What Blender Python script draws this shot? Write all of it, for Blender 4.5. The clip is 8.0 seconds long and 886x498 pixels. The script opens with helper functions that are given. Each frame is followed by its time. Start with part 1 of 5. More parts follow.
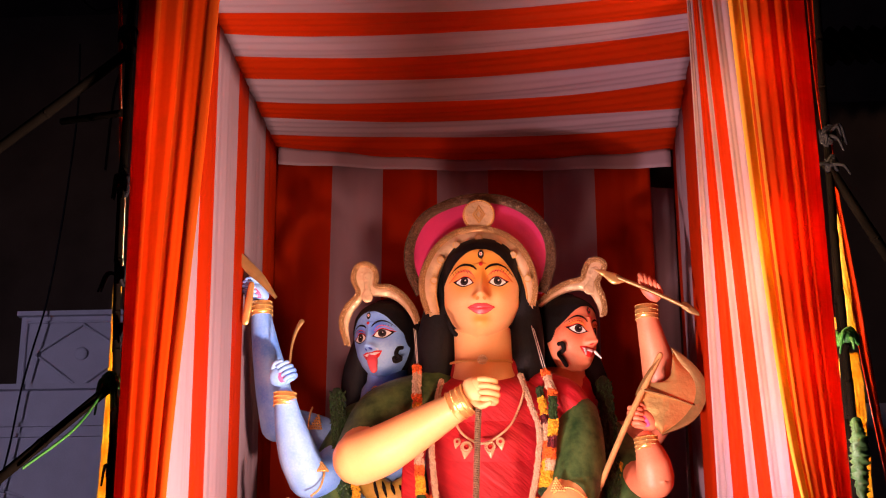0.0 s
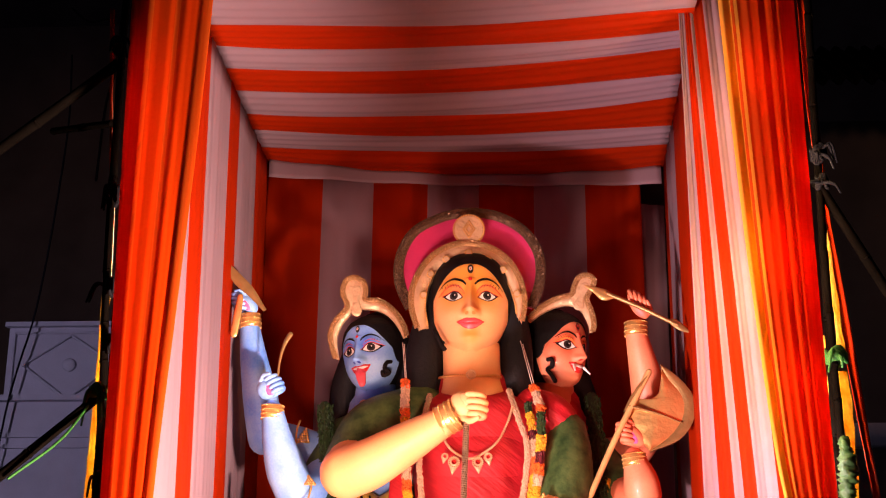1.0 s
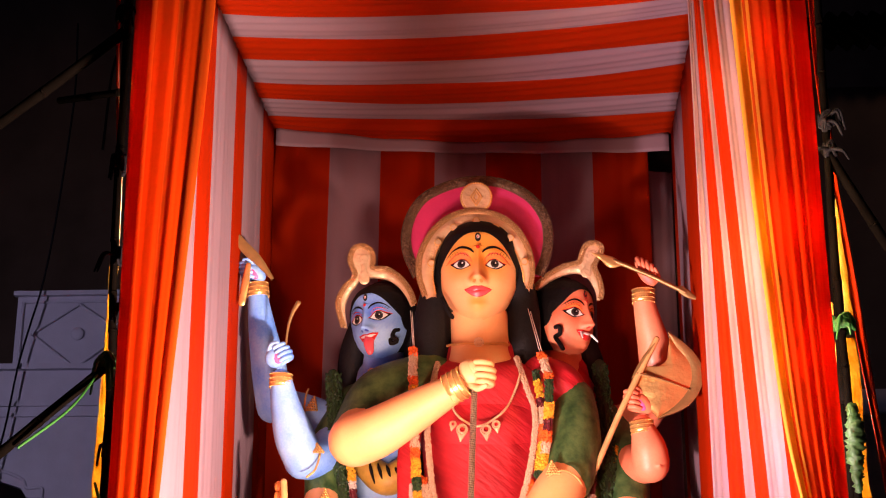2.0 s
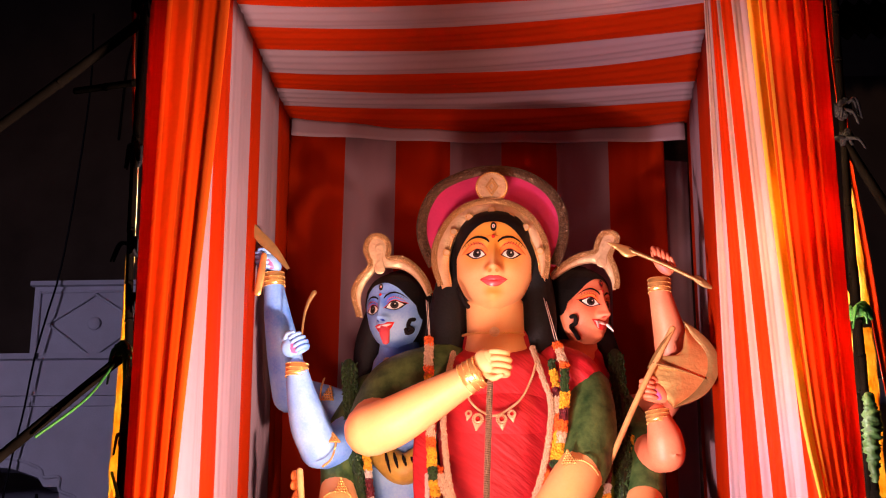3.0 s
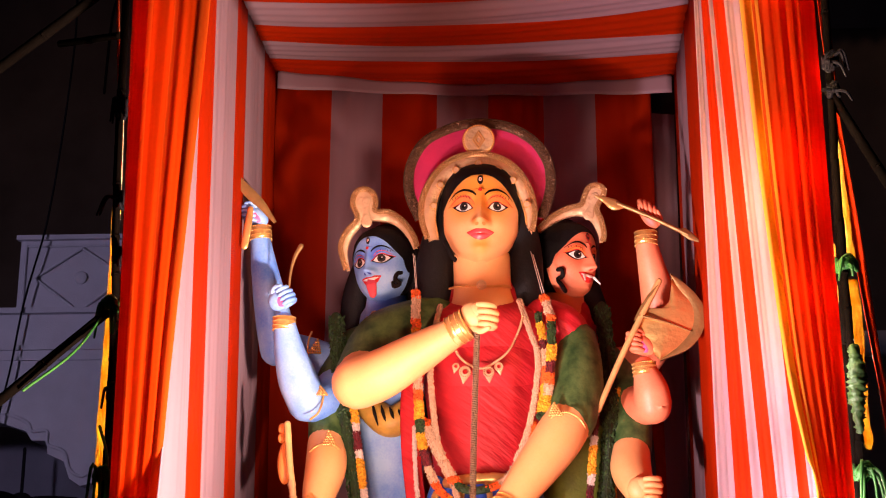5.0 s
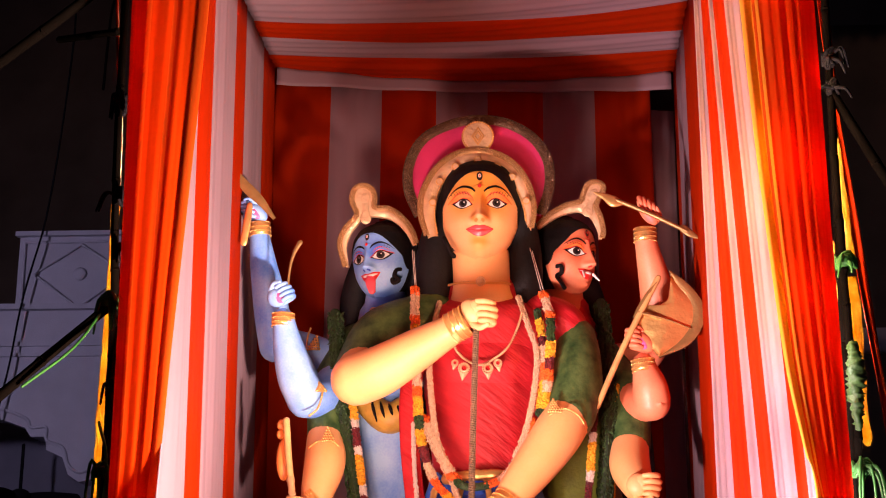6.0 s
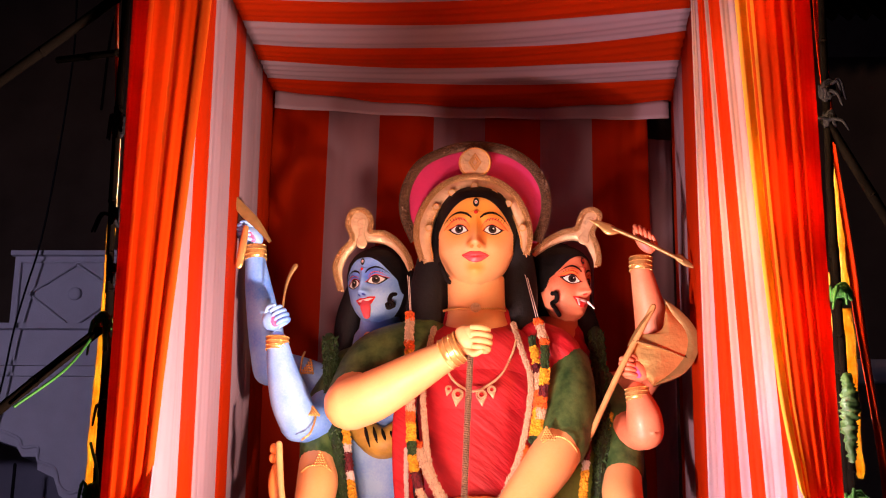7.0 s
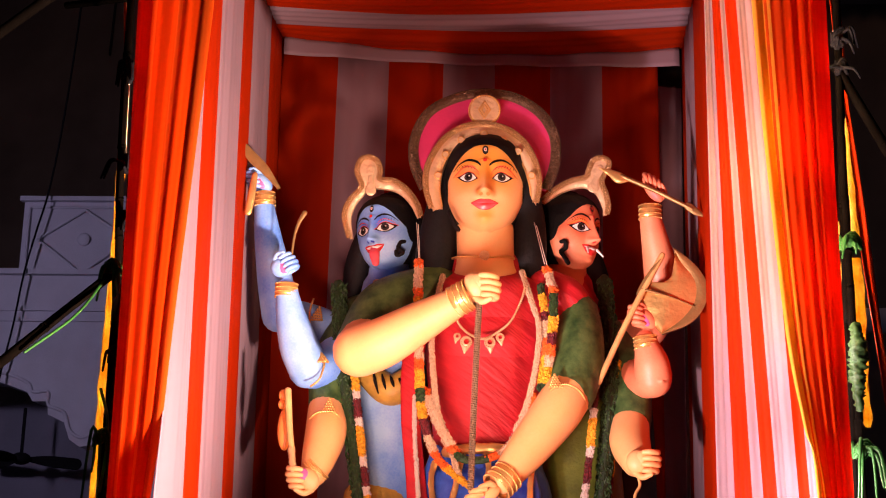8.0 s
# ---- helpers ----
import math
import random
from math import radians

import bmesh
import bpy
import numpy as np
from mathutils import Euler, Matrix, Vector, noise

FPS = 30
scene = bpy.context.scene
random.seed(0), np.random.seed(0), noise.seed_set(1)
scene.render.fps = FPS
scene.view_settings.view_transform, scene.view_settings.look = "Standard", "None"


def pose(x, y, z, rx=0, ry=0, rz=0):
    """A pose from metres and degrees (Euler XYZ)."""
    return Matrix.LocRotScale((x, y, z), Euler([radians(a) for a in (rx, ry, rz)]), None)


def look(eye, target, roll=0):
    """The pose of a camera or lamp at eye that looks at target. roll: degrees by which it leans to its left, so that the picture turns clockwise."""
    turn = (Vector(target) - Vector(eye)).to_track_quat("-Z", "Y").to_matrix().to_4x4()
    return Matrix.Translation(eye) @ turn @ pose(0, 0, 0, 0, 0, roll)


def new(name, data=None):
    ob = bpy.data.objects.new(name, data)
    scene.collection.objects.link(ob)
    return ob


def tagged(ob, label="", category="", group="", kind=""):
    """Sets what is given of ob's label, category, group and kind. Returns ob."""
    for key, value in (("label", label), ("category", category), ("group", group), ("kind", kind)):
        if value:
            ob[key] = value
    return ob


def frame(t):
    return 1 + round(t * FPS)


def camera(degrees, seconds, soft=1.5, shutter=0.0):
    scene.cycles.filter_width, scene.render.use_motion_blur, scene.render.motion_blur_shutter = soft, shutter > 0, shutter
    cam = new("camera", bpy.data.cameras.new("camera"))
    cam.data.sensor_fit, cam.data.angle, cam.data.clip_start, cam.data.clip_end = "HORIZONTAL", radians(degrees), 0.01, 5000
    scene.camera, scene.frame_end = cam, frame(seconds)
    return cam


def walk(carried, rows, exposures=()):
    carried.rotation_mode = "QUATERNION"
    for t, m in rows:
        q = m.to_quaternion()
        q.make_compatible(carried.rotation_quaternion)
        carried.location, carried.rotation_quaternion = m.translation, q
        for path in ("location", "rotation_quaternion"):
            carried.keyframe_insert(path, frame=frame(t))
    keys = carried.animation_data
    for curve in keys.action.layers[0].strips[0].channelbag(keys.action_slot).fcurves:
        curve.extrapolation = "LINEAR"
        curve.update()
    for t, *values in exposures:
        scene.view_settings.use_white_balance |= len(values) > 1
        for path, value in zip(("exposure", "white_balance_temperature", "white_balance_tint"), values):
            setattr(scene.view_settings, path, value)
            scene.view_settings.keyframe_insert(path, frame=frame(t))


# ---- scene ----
cam = camera(32.0, 8.0, soft=1.1, shutter=0.4)
PATH = [
    (0, (0.0, -0.001, 1.601), (-0.133, 1.893, 2.229), -0.0),
    (0.2, (-0.001, 0.0, 1.6), (-0.1361, 1.8922, 2.2336), 0.16),
    (0.5, (-0.003, 0.002, 1.599), (-0.1313, 1.8881, 2.2516), 0.4),
    (0.7, (-0.001, 0.005, 1.598), (-0.1241, 1.8916, 2.2509), 0.44),
    (1, (0.002, 0.01, 1.597), (-0.1182, 1.8985, 2.2443), 0.5),
    (1.2, (0.002, 0.01, 1.599), (-0.1137, 1.9025, 2.2349), 0.38),
    (1.5, (0.002, 0.01, 1.601), (-0.1172, 1.9079, 2.2203), 0.2),
    (1.7, (0.001, 0.01, 1.601), (-0.122, 1.9091, 2.2152), 0.25),
    (2.8, (-0.002, 0.009, 1.602), (-0.1492, 1.9130, 2.1950), 0.5),
    (3, (-0.001, 0.009, 1.6), (-0.1509, 1.9122, 2.1942), 0.5),
    (3.2, (-0.001, 0.01, 1.6), (-0.1414, 1.9196, 2.1751), 0.5),
    (3.5, (0.0, 0.011, 1.599), (-0.1417, 1.9233, 2.1671), 0.5),
    (3.8, (-0.001, 0.01, 1.598), (-0.1411, 1.9233, 2.162), 0.44),
    (4, (-0.002, 0.009, 1.597), (-0.1368, 1.9253, 2.1532), 0.4),
    (4.2, (-0.001, 0.01, 1.598), (-0.135, 1.9303, 2.1391), 0.32),
    (4.5, (0.001, 0.011, 1.599), (-0.137, 1.933, 2.134), 0.2),
    (4.7, (0.001, 0.011, 1.599), (-0.1342, 1.9329, 2.1361), 0.21),
    (5.8, (-0.001, 0.012, 1.598), (-0.1353, 1.9356, 2.1318), 0.29),
    (6, (-0.001, 0.012, 1.598), (-0.1340, 1.9363, 2.1310), 0.3),
    (6.2, (-0.0, 0.012, 1.598), (-0.1333, 1.9351, 2.1324), 0.42),
    (6.5, (0.001, 0.011, 1.598), (-0.1316, 1.9348, 2.1295), 0.6),
    (6.7, (0.0, 0.011, 1.6), (-0.1226, 1.9306, 2.1504), 0.8),
    (7, (-0.001, 0.012, 1.602), (-0.1281, 1.9274, 2.1660), 1.1),
    (7.2, (-0.001, 0.012, 1.602), (-0.1314, 1.926, 2.1672), 1.18),
    (7.3, (-0.002, 0.011, 1.603), (-0.1347, 1.927, 2.1622), 1.22),
    (7.4, (-0.002, 0.011, 1.603), (-0.1388, 1.9317, 2.1433), 1.26),
    (7.5, (-0.002, 0.011, 1.603), (-0.1390, 1.9368, 2.1236), 1.3),
    (7.7, (-0.002, 0.012, 1.605), (-0.1388, 1.9423, 2.1077), 1.34),
    (8, (-0.003, 0.013, 1.607), (-0.141, 1.945, 2.104), 1.4),
]
walk(cam, [(t, look(eye, target, roll)) for t, eye, target, roll in PATH],
     exposures=[(0, 0.12, 6500, 11), (0.4, 0.24, 6500, 11), (8, 0.24, 6500, 11)])

# ---- light: a night street, floodlights at the foot of the stage ----
world = bpy.data.worlds.new("night")
scene.world = world
world.use_nodes = True
world.node_tree.nodes["Background"].inputs["Color"].default_value = (0.14, 0.11, 0.20, 1)
world.node_tree.nodes["Background"].inputs["Strength"].default_value = 0.06


def flood(place, target, watts, colour, size, cone):
    """A soft-edged spot lamp, for the floodlights and the added fills."""
    data = bpy.data.lights.new("floodlight", "SPOT")
    data.energy, data.color, data.shadow_soft_size = watts, colour, size
    data.spot_size, data.spot_blend = radians(cone), 1.0
    ob = new("flood_fill_lamp", data)
    ob.matrix_world = look(place, target)
    return ob


def bulb(place, watts, colour, size=0.04):
    data = bpy.data.lights.new("bulb", "POINT")
    data.energy, data.color, data.shadow_soft_size = watts, colour, size
    new("bulb_lamp", data).location = place


def tube_lamp(place, target, watts, colour, wide, tall):
    """An upright tube light."""
    data = bpy.data.lights.new("tube_light", "AREA")
    data.shape, data.size, data.size_y = "RECTANGLE", wide, tall
    data.energy, data.color, data.spread = watts, colour, radians(48)
    new("tube_lamp", data).matrix_world = look(place, target)


# three floodlights on the ground before the stage, the outer two crossing to the far walls
flood((-1.75, 4.8, 0.9), (1.35, 6.8, 3.4), 1950, (1.0, 0.68, 0.70), 0.15, 64)
flood((-1.2, 4.7, 0.9), (-0.28, 8.1, 3.45), 430, (1.0, 0.56, 0.44), 0.28, 43)
# unseen frontal fill added to lift the shadowed necks and chests
flood((-0.75, 4.25, 1.7), (-0.6, 8.1, 3.4), 370, (1.0, 0.56, 0.45), 0.3, 38)
flood((1.0, 4.8, 0.9), (-2.0, 6.45, 3.25), 4050, (1.0, 0.67, 0.57), 0.15, 58)
# cool street light on the house behind
flood((-7.5, 8.5, 4.6), (-5.2, 16.0, 4.8), 400, (0.72, 0.62, 0.95), 0.3, 80)
# two dim warm lamps, unseen, added to brighten the far walls
flood((-6.0, 17.5, 12.0), (-6.0, 22.0, 8.0), 28, (1.0, 0.55, 0.40), 0.3, 130)
flood((6.0, 14.0, 11.0), (4.2, 18.5, 8.0), 75, (1.0, 0.55, 0.40), 0.3, 110)
# lamps hidden behind the curtains, in the gaps beside the inner walls
tube_lamp((-1.93, 7.7, 3.1), (-1.90, 6.5, 3.0), 23, (1.0, 0.66, 0.30), 0.12, 3.6)
tube_lamp((1.20, 7.7, 3.5), (1.22, 6.5, 3.5), 30, (1.0, 0.72, 0.46), 0.25, 3.6)
for place, watts in (((0.99, 6.62, 3.75), 18), ((1.05, 6.62, 3.2), 11), ((0.97, 6.62, 4.6), 7), ((1.17, 6.66, 4.2), 5)):
    bulb(place, watts, (1.0, 0.64, 0.30), 0.06)
for place, watts in (((1.14, 6.68, 2.9), 7), ((1.19, 6.68, 2.3), 12)):
    bulb(place, watts, (1.0, 0.80, 0.84), 0.06)

# ---- materials ----


def rgb(c):
    return (*c, 1.0)


def material(name, colour, rough=0.6, metal=0.0, var=0.25, scale=6.0, bump=0.15, fine=60.0, translucent=0.0, sheen=0.0, coat=0.0, alt=None, contrast=2.0, spec=0.5, blush=(), island=False, stretch=None):
    m = bpy.data.materials.new(name)
    m.use_nodes = True
    nt = m.node_tree
    bsdf = nt.nodes["Principled BSDF"]
    bsdf.inputs["Roughness"].default_value = rough
    bsdf.inputs["Metallic"].default_value = metal
    bsdf.inputs["Specular IOR Level"].default_value = spec
    bsdf.inputs["Coat Weight"].default_value = coat
    bsdf.inputs["Sheen Weight"].default_value = sheen
    tex = nt.nodes.new("ShaderNodeTexCoord")
    n1 = nt.nodes.new("ShaderNodeTexNoise")
    n1.inputs["Scale"].default_value, n1.inputs["Detail"].default_value = scale, 6
    n2 = nt.nodes.new("ShaderNodeTexNoise")
    n2.inputs["Scale"].default_value, n2.inputs["Detail"].default_value = fine, 3
    nt.links.new(tex.outputs["Object"], n1.inputs["Vector"])
    nt.links.new(tex.outputs["Object"], n2.inputs["Vector"])
    if stretch:
        mapping = nt.nodes.new("ShaderNodeMapping")
        mapping.vector_type = "TEXTURE"
        mapping.inputs["Scale"].default_value = stretch[0]
        mapping.inputs["Rotation"].default_value = stretch[1]
        nt.links.new(tex.outputs["Object"], mapping.inputs["Vector"])
        nt.links.new(mapping.outputs["Vector"], n1.inputs["Vector"])
    ramp = nt.nodes.new("ShaderNodeMix")
    ramp.data_type = "RGBA"
    ramp.inputs["A"].default_value = rgb(colour if alt else [c * (1 - var) for c in colour])
    ramp.inputs["B"].default_value = rgb(alt if alt else [min(1, c * (1 + var)) for c in colour])
    add = nt.nodes.new("ShaderNodeMath")
    add.operation = "MULTIPLY_ADD"
    add.inputs[1].default_value, add.inputs[2].default_value = 0.18, 0.0
    nt.links.new(n2.outputs["Fac"], add.inputs[0])
    add2 = nt.nodes.new("ShaderNodeMath")
    add2.operation = "MULTIPLY_ADD"
    add2.inputs[1].default_value = 0.82
    nt.links.new(n1.outputs["Fac"], add2.inputs[0])
    nt.links.new(add.outputs[0], add2.inputs[2])
    spread = nt.nodes.new("ShaderNodeMapRange")
    spread.inputs["From Min"].default_value, spread.inputs["From Max"].default_value = 0.5 - 0.5 / contrast, 0.5 + 0.5 / contrast
    nt.links.new(add2.outputs[0], spread.inputs["Value"])
    if island:
        pieces = nt.nodes.new("ShaderNodeNewGeometry")
        spread.inputs["From Min"].default_value, spread.inputs["From Max"].default_value = 0.0, 1.0
        nt.links.new(pieces.outputs["Random Per Island"], spread.inputs["Value"])
    nt.links.new(spread.outputs["Result"], ramp.inputs["Factor"])
    colour_out = ramp.outputs["Result"]
    # airbrushed paint round a point, blush: (place, radius, colour)
    for place, radius, paint in blush:
        geo = nt.nodes.new("ShaderNodeNewGeometry")
        dist = nt.nodes.new("ShaderNodeVectorMath")
        dist.operation = "DISTANCE"
        dist.inputs[1].default_value = place
        nt.links.new(geo.outputs["Position"], dist.inputs[0])
        near = nt.nodes.new("ShaderNodeMapRange")
        near.interpolation_type = "SMOOTHSTEP"
        near.inputs["From Min"].default_value, near.inputs["From Max"].default_value = radius, radius * 0.25
        near.inputs["To Max"].default_value = 0.85
        nt.links.new(dist.outputs["Value"], near.inputs["Value"])
        mixp = nt.nodes.new("ShaderNodeMix")
        mixp.data_type = "RGBA"
        mixp.inputs["B"].default_value = rgb(paint)
        nt.links.new(near.outputs["Result"], mixp.inputs["Factor"])
        nt.links.new(colour_out, mixp.inputs["A"])
        colour_out = mixp.outputs["Result"]
    nt.links.new(colour_out, bsdf.inputs["Base Color"])
    if bump:
        b = nt.nodes.new("ShaderNodeBump")
        b.inputs["Strength"].default_value, b.inputs["Distance"].default_value = bump, 0.02
        nt.links.new((n1 if stretch else n2).outputs["Fac"], b.inputs["Height"])
        if stretch and bump > 0.1:
            b.inputs["Strength"].default_value, b.inputs["Distance"].default_value = 0.35, 0.05
        nt.links.new(b.outputs["Normal"], bsdf.inputs["Normal"])
    if translucent:
        tr = nt.nodes.new("ShaderNodeBsdfTranslucent")
        mix = nt.nodes.new("ShaderNodeMixShader")
        mix.inputs["Fac"].default_value = translucent
        nt.links.new(ramp.outputs["Result"], tr.inputs["Color"])
        nt.links.new(bsdf.outputs[0], mix.inputs[1])
        nt.links.new(tr.outputs[0], mix.inputs[2])
        nt.links.new(mix.outputs[0], nt.nodes["Material Output"].inputs["Surface"])
    return m


RED_CLOTH = material("red_cloth", (0.56, 0.030, 0.001), 0.55, var=0.12, scale=2, bump=0.08, fine=220, translucent=0.5, spec=0.12)
WHITE_CLOTH = material("white_cloth", (0.47, 0.315, 0.365), 0.55, var=0.08, scale=2, bump=0.08, fine=220, translucent=0.5, spec=0.12)
# lengthwise colour streaks stand in for light and shade on fine folds
DRAPE_RED = material("drape_red", (0.56, 0.028, 0.001), 0.42, alt=(0.80, 0.085, 0.004), contrast=1.7, scale=24, bump=0.05, translucent=0.4, spec=0.12, stretch=((1, 1, 60), (0, 0, 0)))
DRAPE_ORANGE = material("drape_orange", (0.70, 0.075, 0.004), 0.42, alt=(0.86, 0.16, 0.018), contrast=1.7, scale=24, bump=0.05, translucent=0.4, spec=0.12, stretch=((1, 1, 60), (0, 0, 0)))
SIDE_RED = material("side_red_cloth", (0.42, 0.022, 0.001), 0.5, var=0.2, scale=3, bump=0.06, fine=200, translucent=0.12, spec=0.12)
YELLOW_SHEET = material("yellow_sheet", (0.78, 0.40, 0.02), 0.4, alt=(0.98, 0.78, 0.22), contrast=2.6, scale=14, bump=0.3, fine=40, translucent=0.6, spec=0.2)
# yellow puts the glow of the bulbs behind into the cloth colour
DRAPE_GLOW = material("drape_glow_yellow", (0.95, 0.42, 0.03), 0.42, alt=(0.98, 0.60, 0.10), contrast=1.7, scale=24, bump=0.05, translucent=0.35, spec=0.12, stretch=((1, 1, 60), (0, 0, 0)))
BLACK = material("black_cloth", (0.010, 0.009, 0.011), 0.9, var=0.3, spec=0.1)
# near-black, no specular: the poles' unlit look is put into the colour
BAMBOO = material("bamboo_unlit_black", (0.004, 0.003, 0.0022), 1.0, var=0.4, scale=9, spec=0.0)
GOLD = material("gold_foil", (0.86, 0.50, 0.17), 0.32, 0.7, var=0.2, scale=9, bump=0.55, fine=13)
PLASTER = material("plaster", (0.55, 0.53, 0.60), 0.8, var=0.12, scale=3)
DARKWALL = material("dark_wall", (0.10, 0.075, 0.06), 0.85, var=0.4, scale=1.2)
# the house plaster darkened, so the porch's shade sits in the colour
ROOM = material("porch_plaster_shaded", (0.22, 0.21, 0.27), 0.85, var=0.2, scale=2)
GROUND = material("ground_asphalt", (0.05, 0.05, 0.05), 0.9, var=0.3)


# ---- mesh helpers ----
def part(name, bm, mats, parent=None, label="", smooth=True):
    me = bpy.data.meshes.new(name)
    bm.normal_update()
    bm.to_mesh(me)
    bm.free()
    for m in mats if isinstance(mats, (list, tuple)) else [mats]:
        me.materials.append(m)
    if smooth:
        for p in me.polygons:
            p.use_smooth = True
    ob = new(name, me)
    if parent:
        ob.parent = parent
    if label:
        ob["label"] = label
    if name.startswith("bead"):
        ob["kind"] = "stuff"
    return ob


def grid(bm, fn, nu, nv, mat=0, closed=False):
    """A sheet of fn(u, v); mat may be a function of u, v."""
    rows = [[bm.verts.new(fn(i / nu, j / nv)) for j in range(nv + 1)] for i in range(nu if closed else nu + 1)]
    for i in range(nu):
        for j in range(nv):
            a, b = rows[i], rows[(i + 1) % len(rows)]
            f = bm.faces.new((a[j], b[j], b[j + 1], a[j + 1]))
            f.material_index = mat((i + 0.5) / nu, (j + 0.5) / nv) if callable(mat) else mat
    return rows


def spline(pts, n):
    """Catmull-Rom samples through points of any dimension."""
    p = [np.array(q, float) for q in pts]
    p = [2 * p[0] - p[1]] + p + [2 * p[-1] - p[-2]]
    out = []
    segs = len(p) - 3
    for k in range(n + 1):
        s = k / n * segs
        i = min(int(s), segs - 1)
        t = s - i
        a, b, c, d = p[i:i + 4]
        out.append(0.5 * (2 * b + (c - a) * t + (2 * a - 5 * b + 4 * c - d) * t * t + (3 * b - a - 3 * c + d) * t ** 3))
    return out


def tube(bm, pts, radii, mat=0, n=14, steps=None, flat=1.0, caps=True, wobble=0.0):
    """A limb or rod along pts; radii per point; flat squeezes it in depth."""
    steps = steps or max(6, 5 * (len(pts) - 1))
    q = spline([(*p, r) for p, r in zip(pts, radii)], steps) if len(pts) > 2 else [
        np.array((*(np.array(pts[0]) * (1 - k / steps) + np.array(pts[1]) * k / steps), radii[0] * (1 - k / steps) + radii[1] * k / steps)) for k in range(steps + 1)]
    if caps:
        first, last = q[0], q[-1]
        d0 = (q[0][:3] - q[1][:3]) / (np.linalg.norm(q[0][:3] - q[1][:3]) + 1e-9)
        d1 = (q[-1][:3] - q[-2][:3]) / (np.linalg.norm(q[-1][:3] - q[-2][:3]) + 1e-9)
        ext = lambda e, d, k: np.array((*(e[:3] + d * e[3] * math.sin(k)), e[3] * math.cos(k)))
        q = [ext(first, d0, k) for k in (1.56, 1.2, 0.8, 0.4)] + q + [ext(last, d1, k) for k in (0.4, 0.8, 1.2, 1.56)]
    rings = []
    for i, e in enumerate(q):
        d = Vector(q[min(i + 1, len(q) - 1)][:3] - q[max(i - 1, 0)][:3]).normalized()
        side = d.cross(Vector((0, 1, 0)))
        if side.length < 1e-4:
            side = Vector((1, 0, 0))
        side.normalize()
        up = side.cross(d).normalized()
        ring = []
        for k in range(n):
            a = 2 * math.pi * k / n
            r = e[3]
            if wobble:
                r *= 1 + wobble * noise.noise(Vector((i * 1.3, k * 1.7, 3.1)))
            ring.append(bm.verts.new(Vector(e[:3]) + side * math.cos(a) * r + up * math.sin(a) * r * flat))
        rings.append(ring)
    for a, b in zip(rings, rings[1:]):
        for k in range(n):
            bm.faces.new((a[k], a[(k + 1) % n], b[(k + 1) % n], b[k])).material_index = mat
    bm.faces.new(rings[0]).material_index = mat
    bm.faces.new(list(reversed(rings[-1]))).material_index = mat


def ball(bm, c, r, mat=0, n=16, rot=None):
    """An ellipsoid."""
    res = bmesh.ops.create_uvsphere(bm, u_segments=n, v_segments=max(6, n // 2), radius=1)
    m = Matrix.Translation(c) @ (rot.to_4x4() if rot else Matrix()) @ Matrix.Diagonal((*r, 1) if hasattr(r, "__len__") else (r, r, r, 1))
    bmesh.ops.transform(bm, matrix=m, verts=res["verts"])
    for f in {f for v in res["verts"] for f in v.link_faces}:
        f.material_index = mat


def pebble(bm, place, size, rot):
    """A tiny eight-faced solid for petals and leaves."""
    v = [bm.verts.new(place + rot @ Vector((a * size[0], b * size[1], c * size[2]))) for a, b, c in
         ((1, 0, 0), (0.3, 0.9, 0.1), (-0.8, 0.55, 0), (-0.8, -0.55, 0), (0.3, -0.9, -0.1), (0, 0, 1), (0, 0, -1))]
    for k in range(5):
        bm.faces.new((v[k], v[(k + 1) % 5], v[5]))
        bm.faces.new((v[(k + 1) % 5], v[k], v[6]))


def box(bm, lo, hi, mat=0):
    res = bmesh.ops.create_cube(bm, size=1)
    lo, hi = Vector(lo), Vector(hi)
    bmesh.ops.transform(bm, matrix=Matrix.Translation((lo + hi) / 2) @ Matrix.Diagonal((*(hi - lo), 1)), verts=res["verts"])
    for f in {f for v in res["verts"] for f in v.link_faces}:
        f.material_index = mat


def empty(name, at=(0, 0, 0)):
    ob = new(name)
    ob.location = at
    return ob


def thicken(ob, t=0.006):
    mod = ob.modifiers.new("thickness", "SOLIDIFY")
    mod.thickness, mod.offset = t, 0
    return ob


# ---- setting ----
bm = bmesh.new()
grid(bm, lambda u, v: (-150 + 300 * u, -100 + 300 * v, 0), 20, 20)
tagged(part("ground", bm, GROUND), "dark asphalt street at night under the stage", "ground", kind="structure")

XL, XR, YB, YF, ZC = -1.69, 0.80, 9.0, 6.45, 5.29


def stripes(edges, first):
    """Which of the two cloths lies at a place, given the seams."""
    def pick(q):
        return (first + sum(q > e for e in edges)) % 2
    return pick


def fold(q, seed=0.0):
    return 0.012 * math.sin(q * 9 + seed + 1.6 * math.sin(q * 3.1)) + 0.006 * math.sin(q * 29 + 2.2 * math.sin(q * 5 + seed))


# back wall
pick = stripes((-1.325, -1.0, -0.66, -0.345, -0.02, 0.30), 0)
bm = bmesh.new()
grid(bm, lambda u, v: (XL + u * 2.34 + (XL + u * 2.34 + 0.45) * 0.03 * (1 - v), YB + fold(u * 5, 1) * 0.7, 0.3 + v * 5.0), 110, 12,
     mat=lambda u, v: pick(XL + u * 2.34))
tagged(thicken(part("wall_back", bm, [RED_CLOTH, WHITE_CLOTH])), "back wall of red and white striped tent cloth", "wall", kind="structure")

# side walls
pick_l = stripes((6.96, 7.26, 7.80, 8.06, 8.62), 1)
bm = bmesh.new()


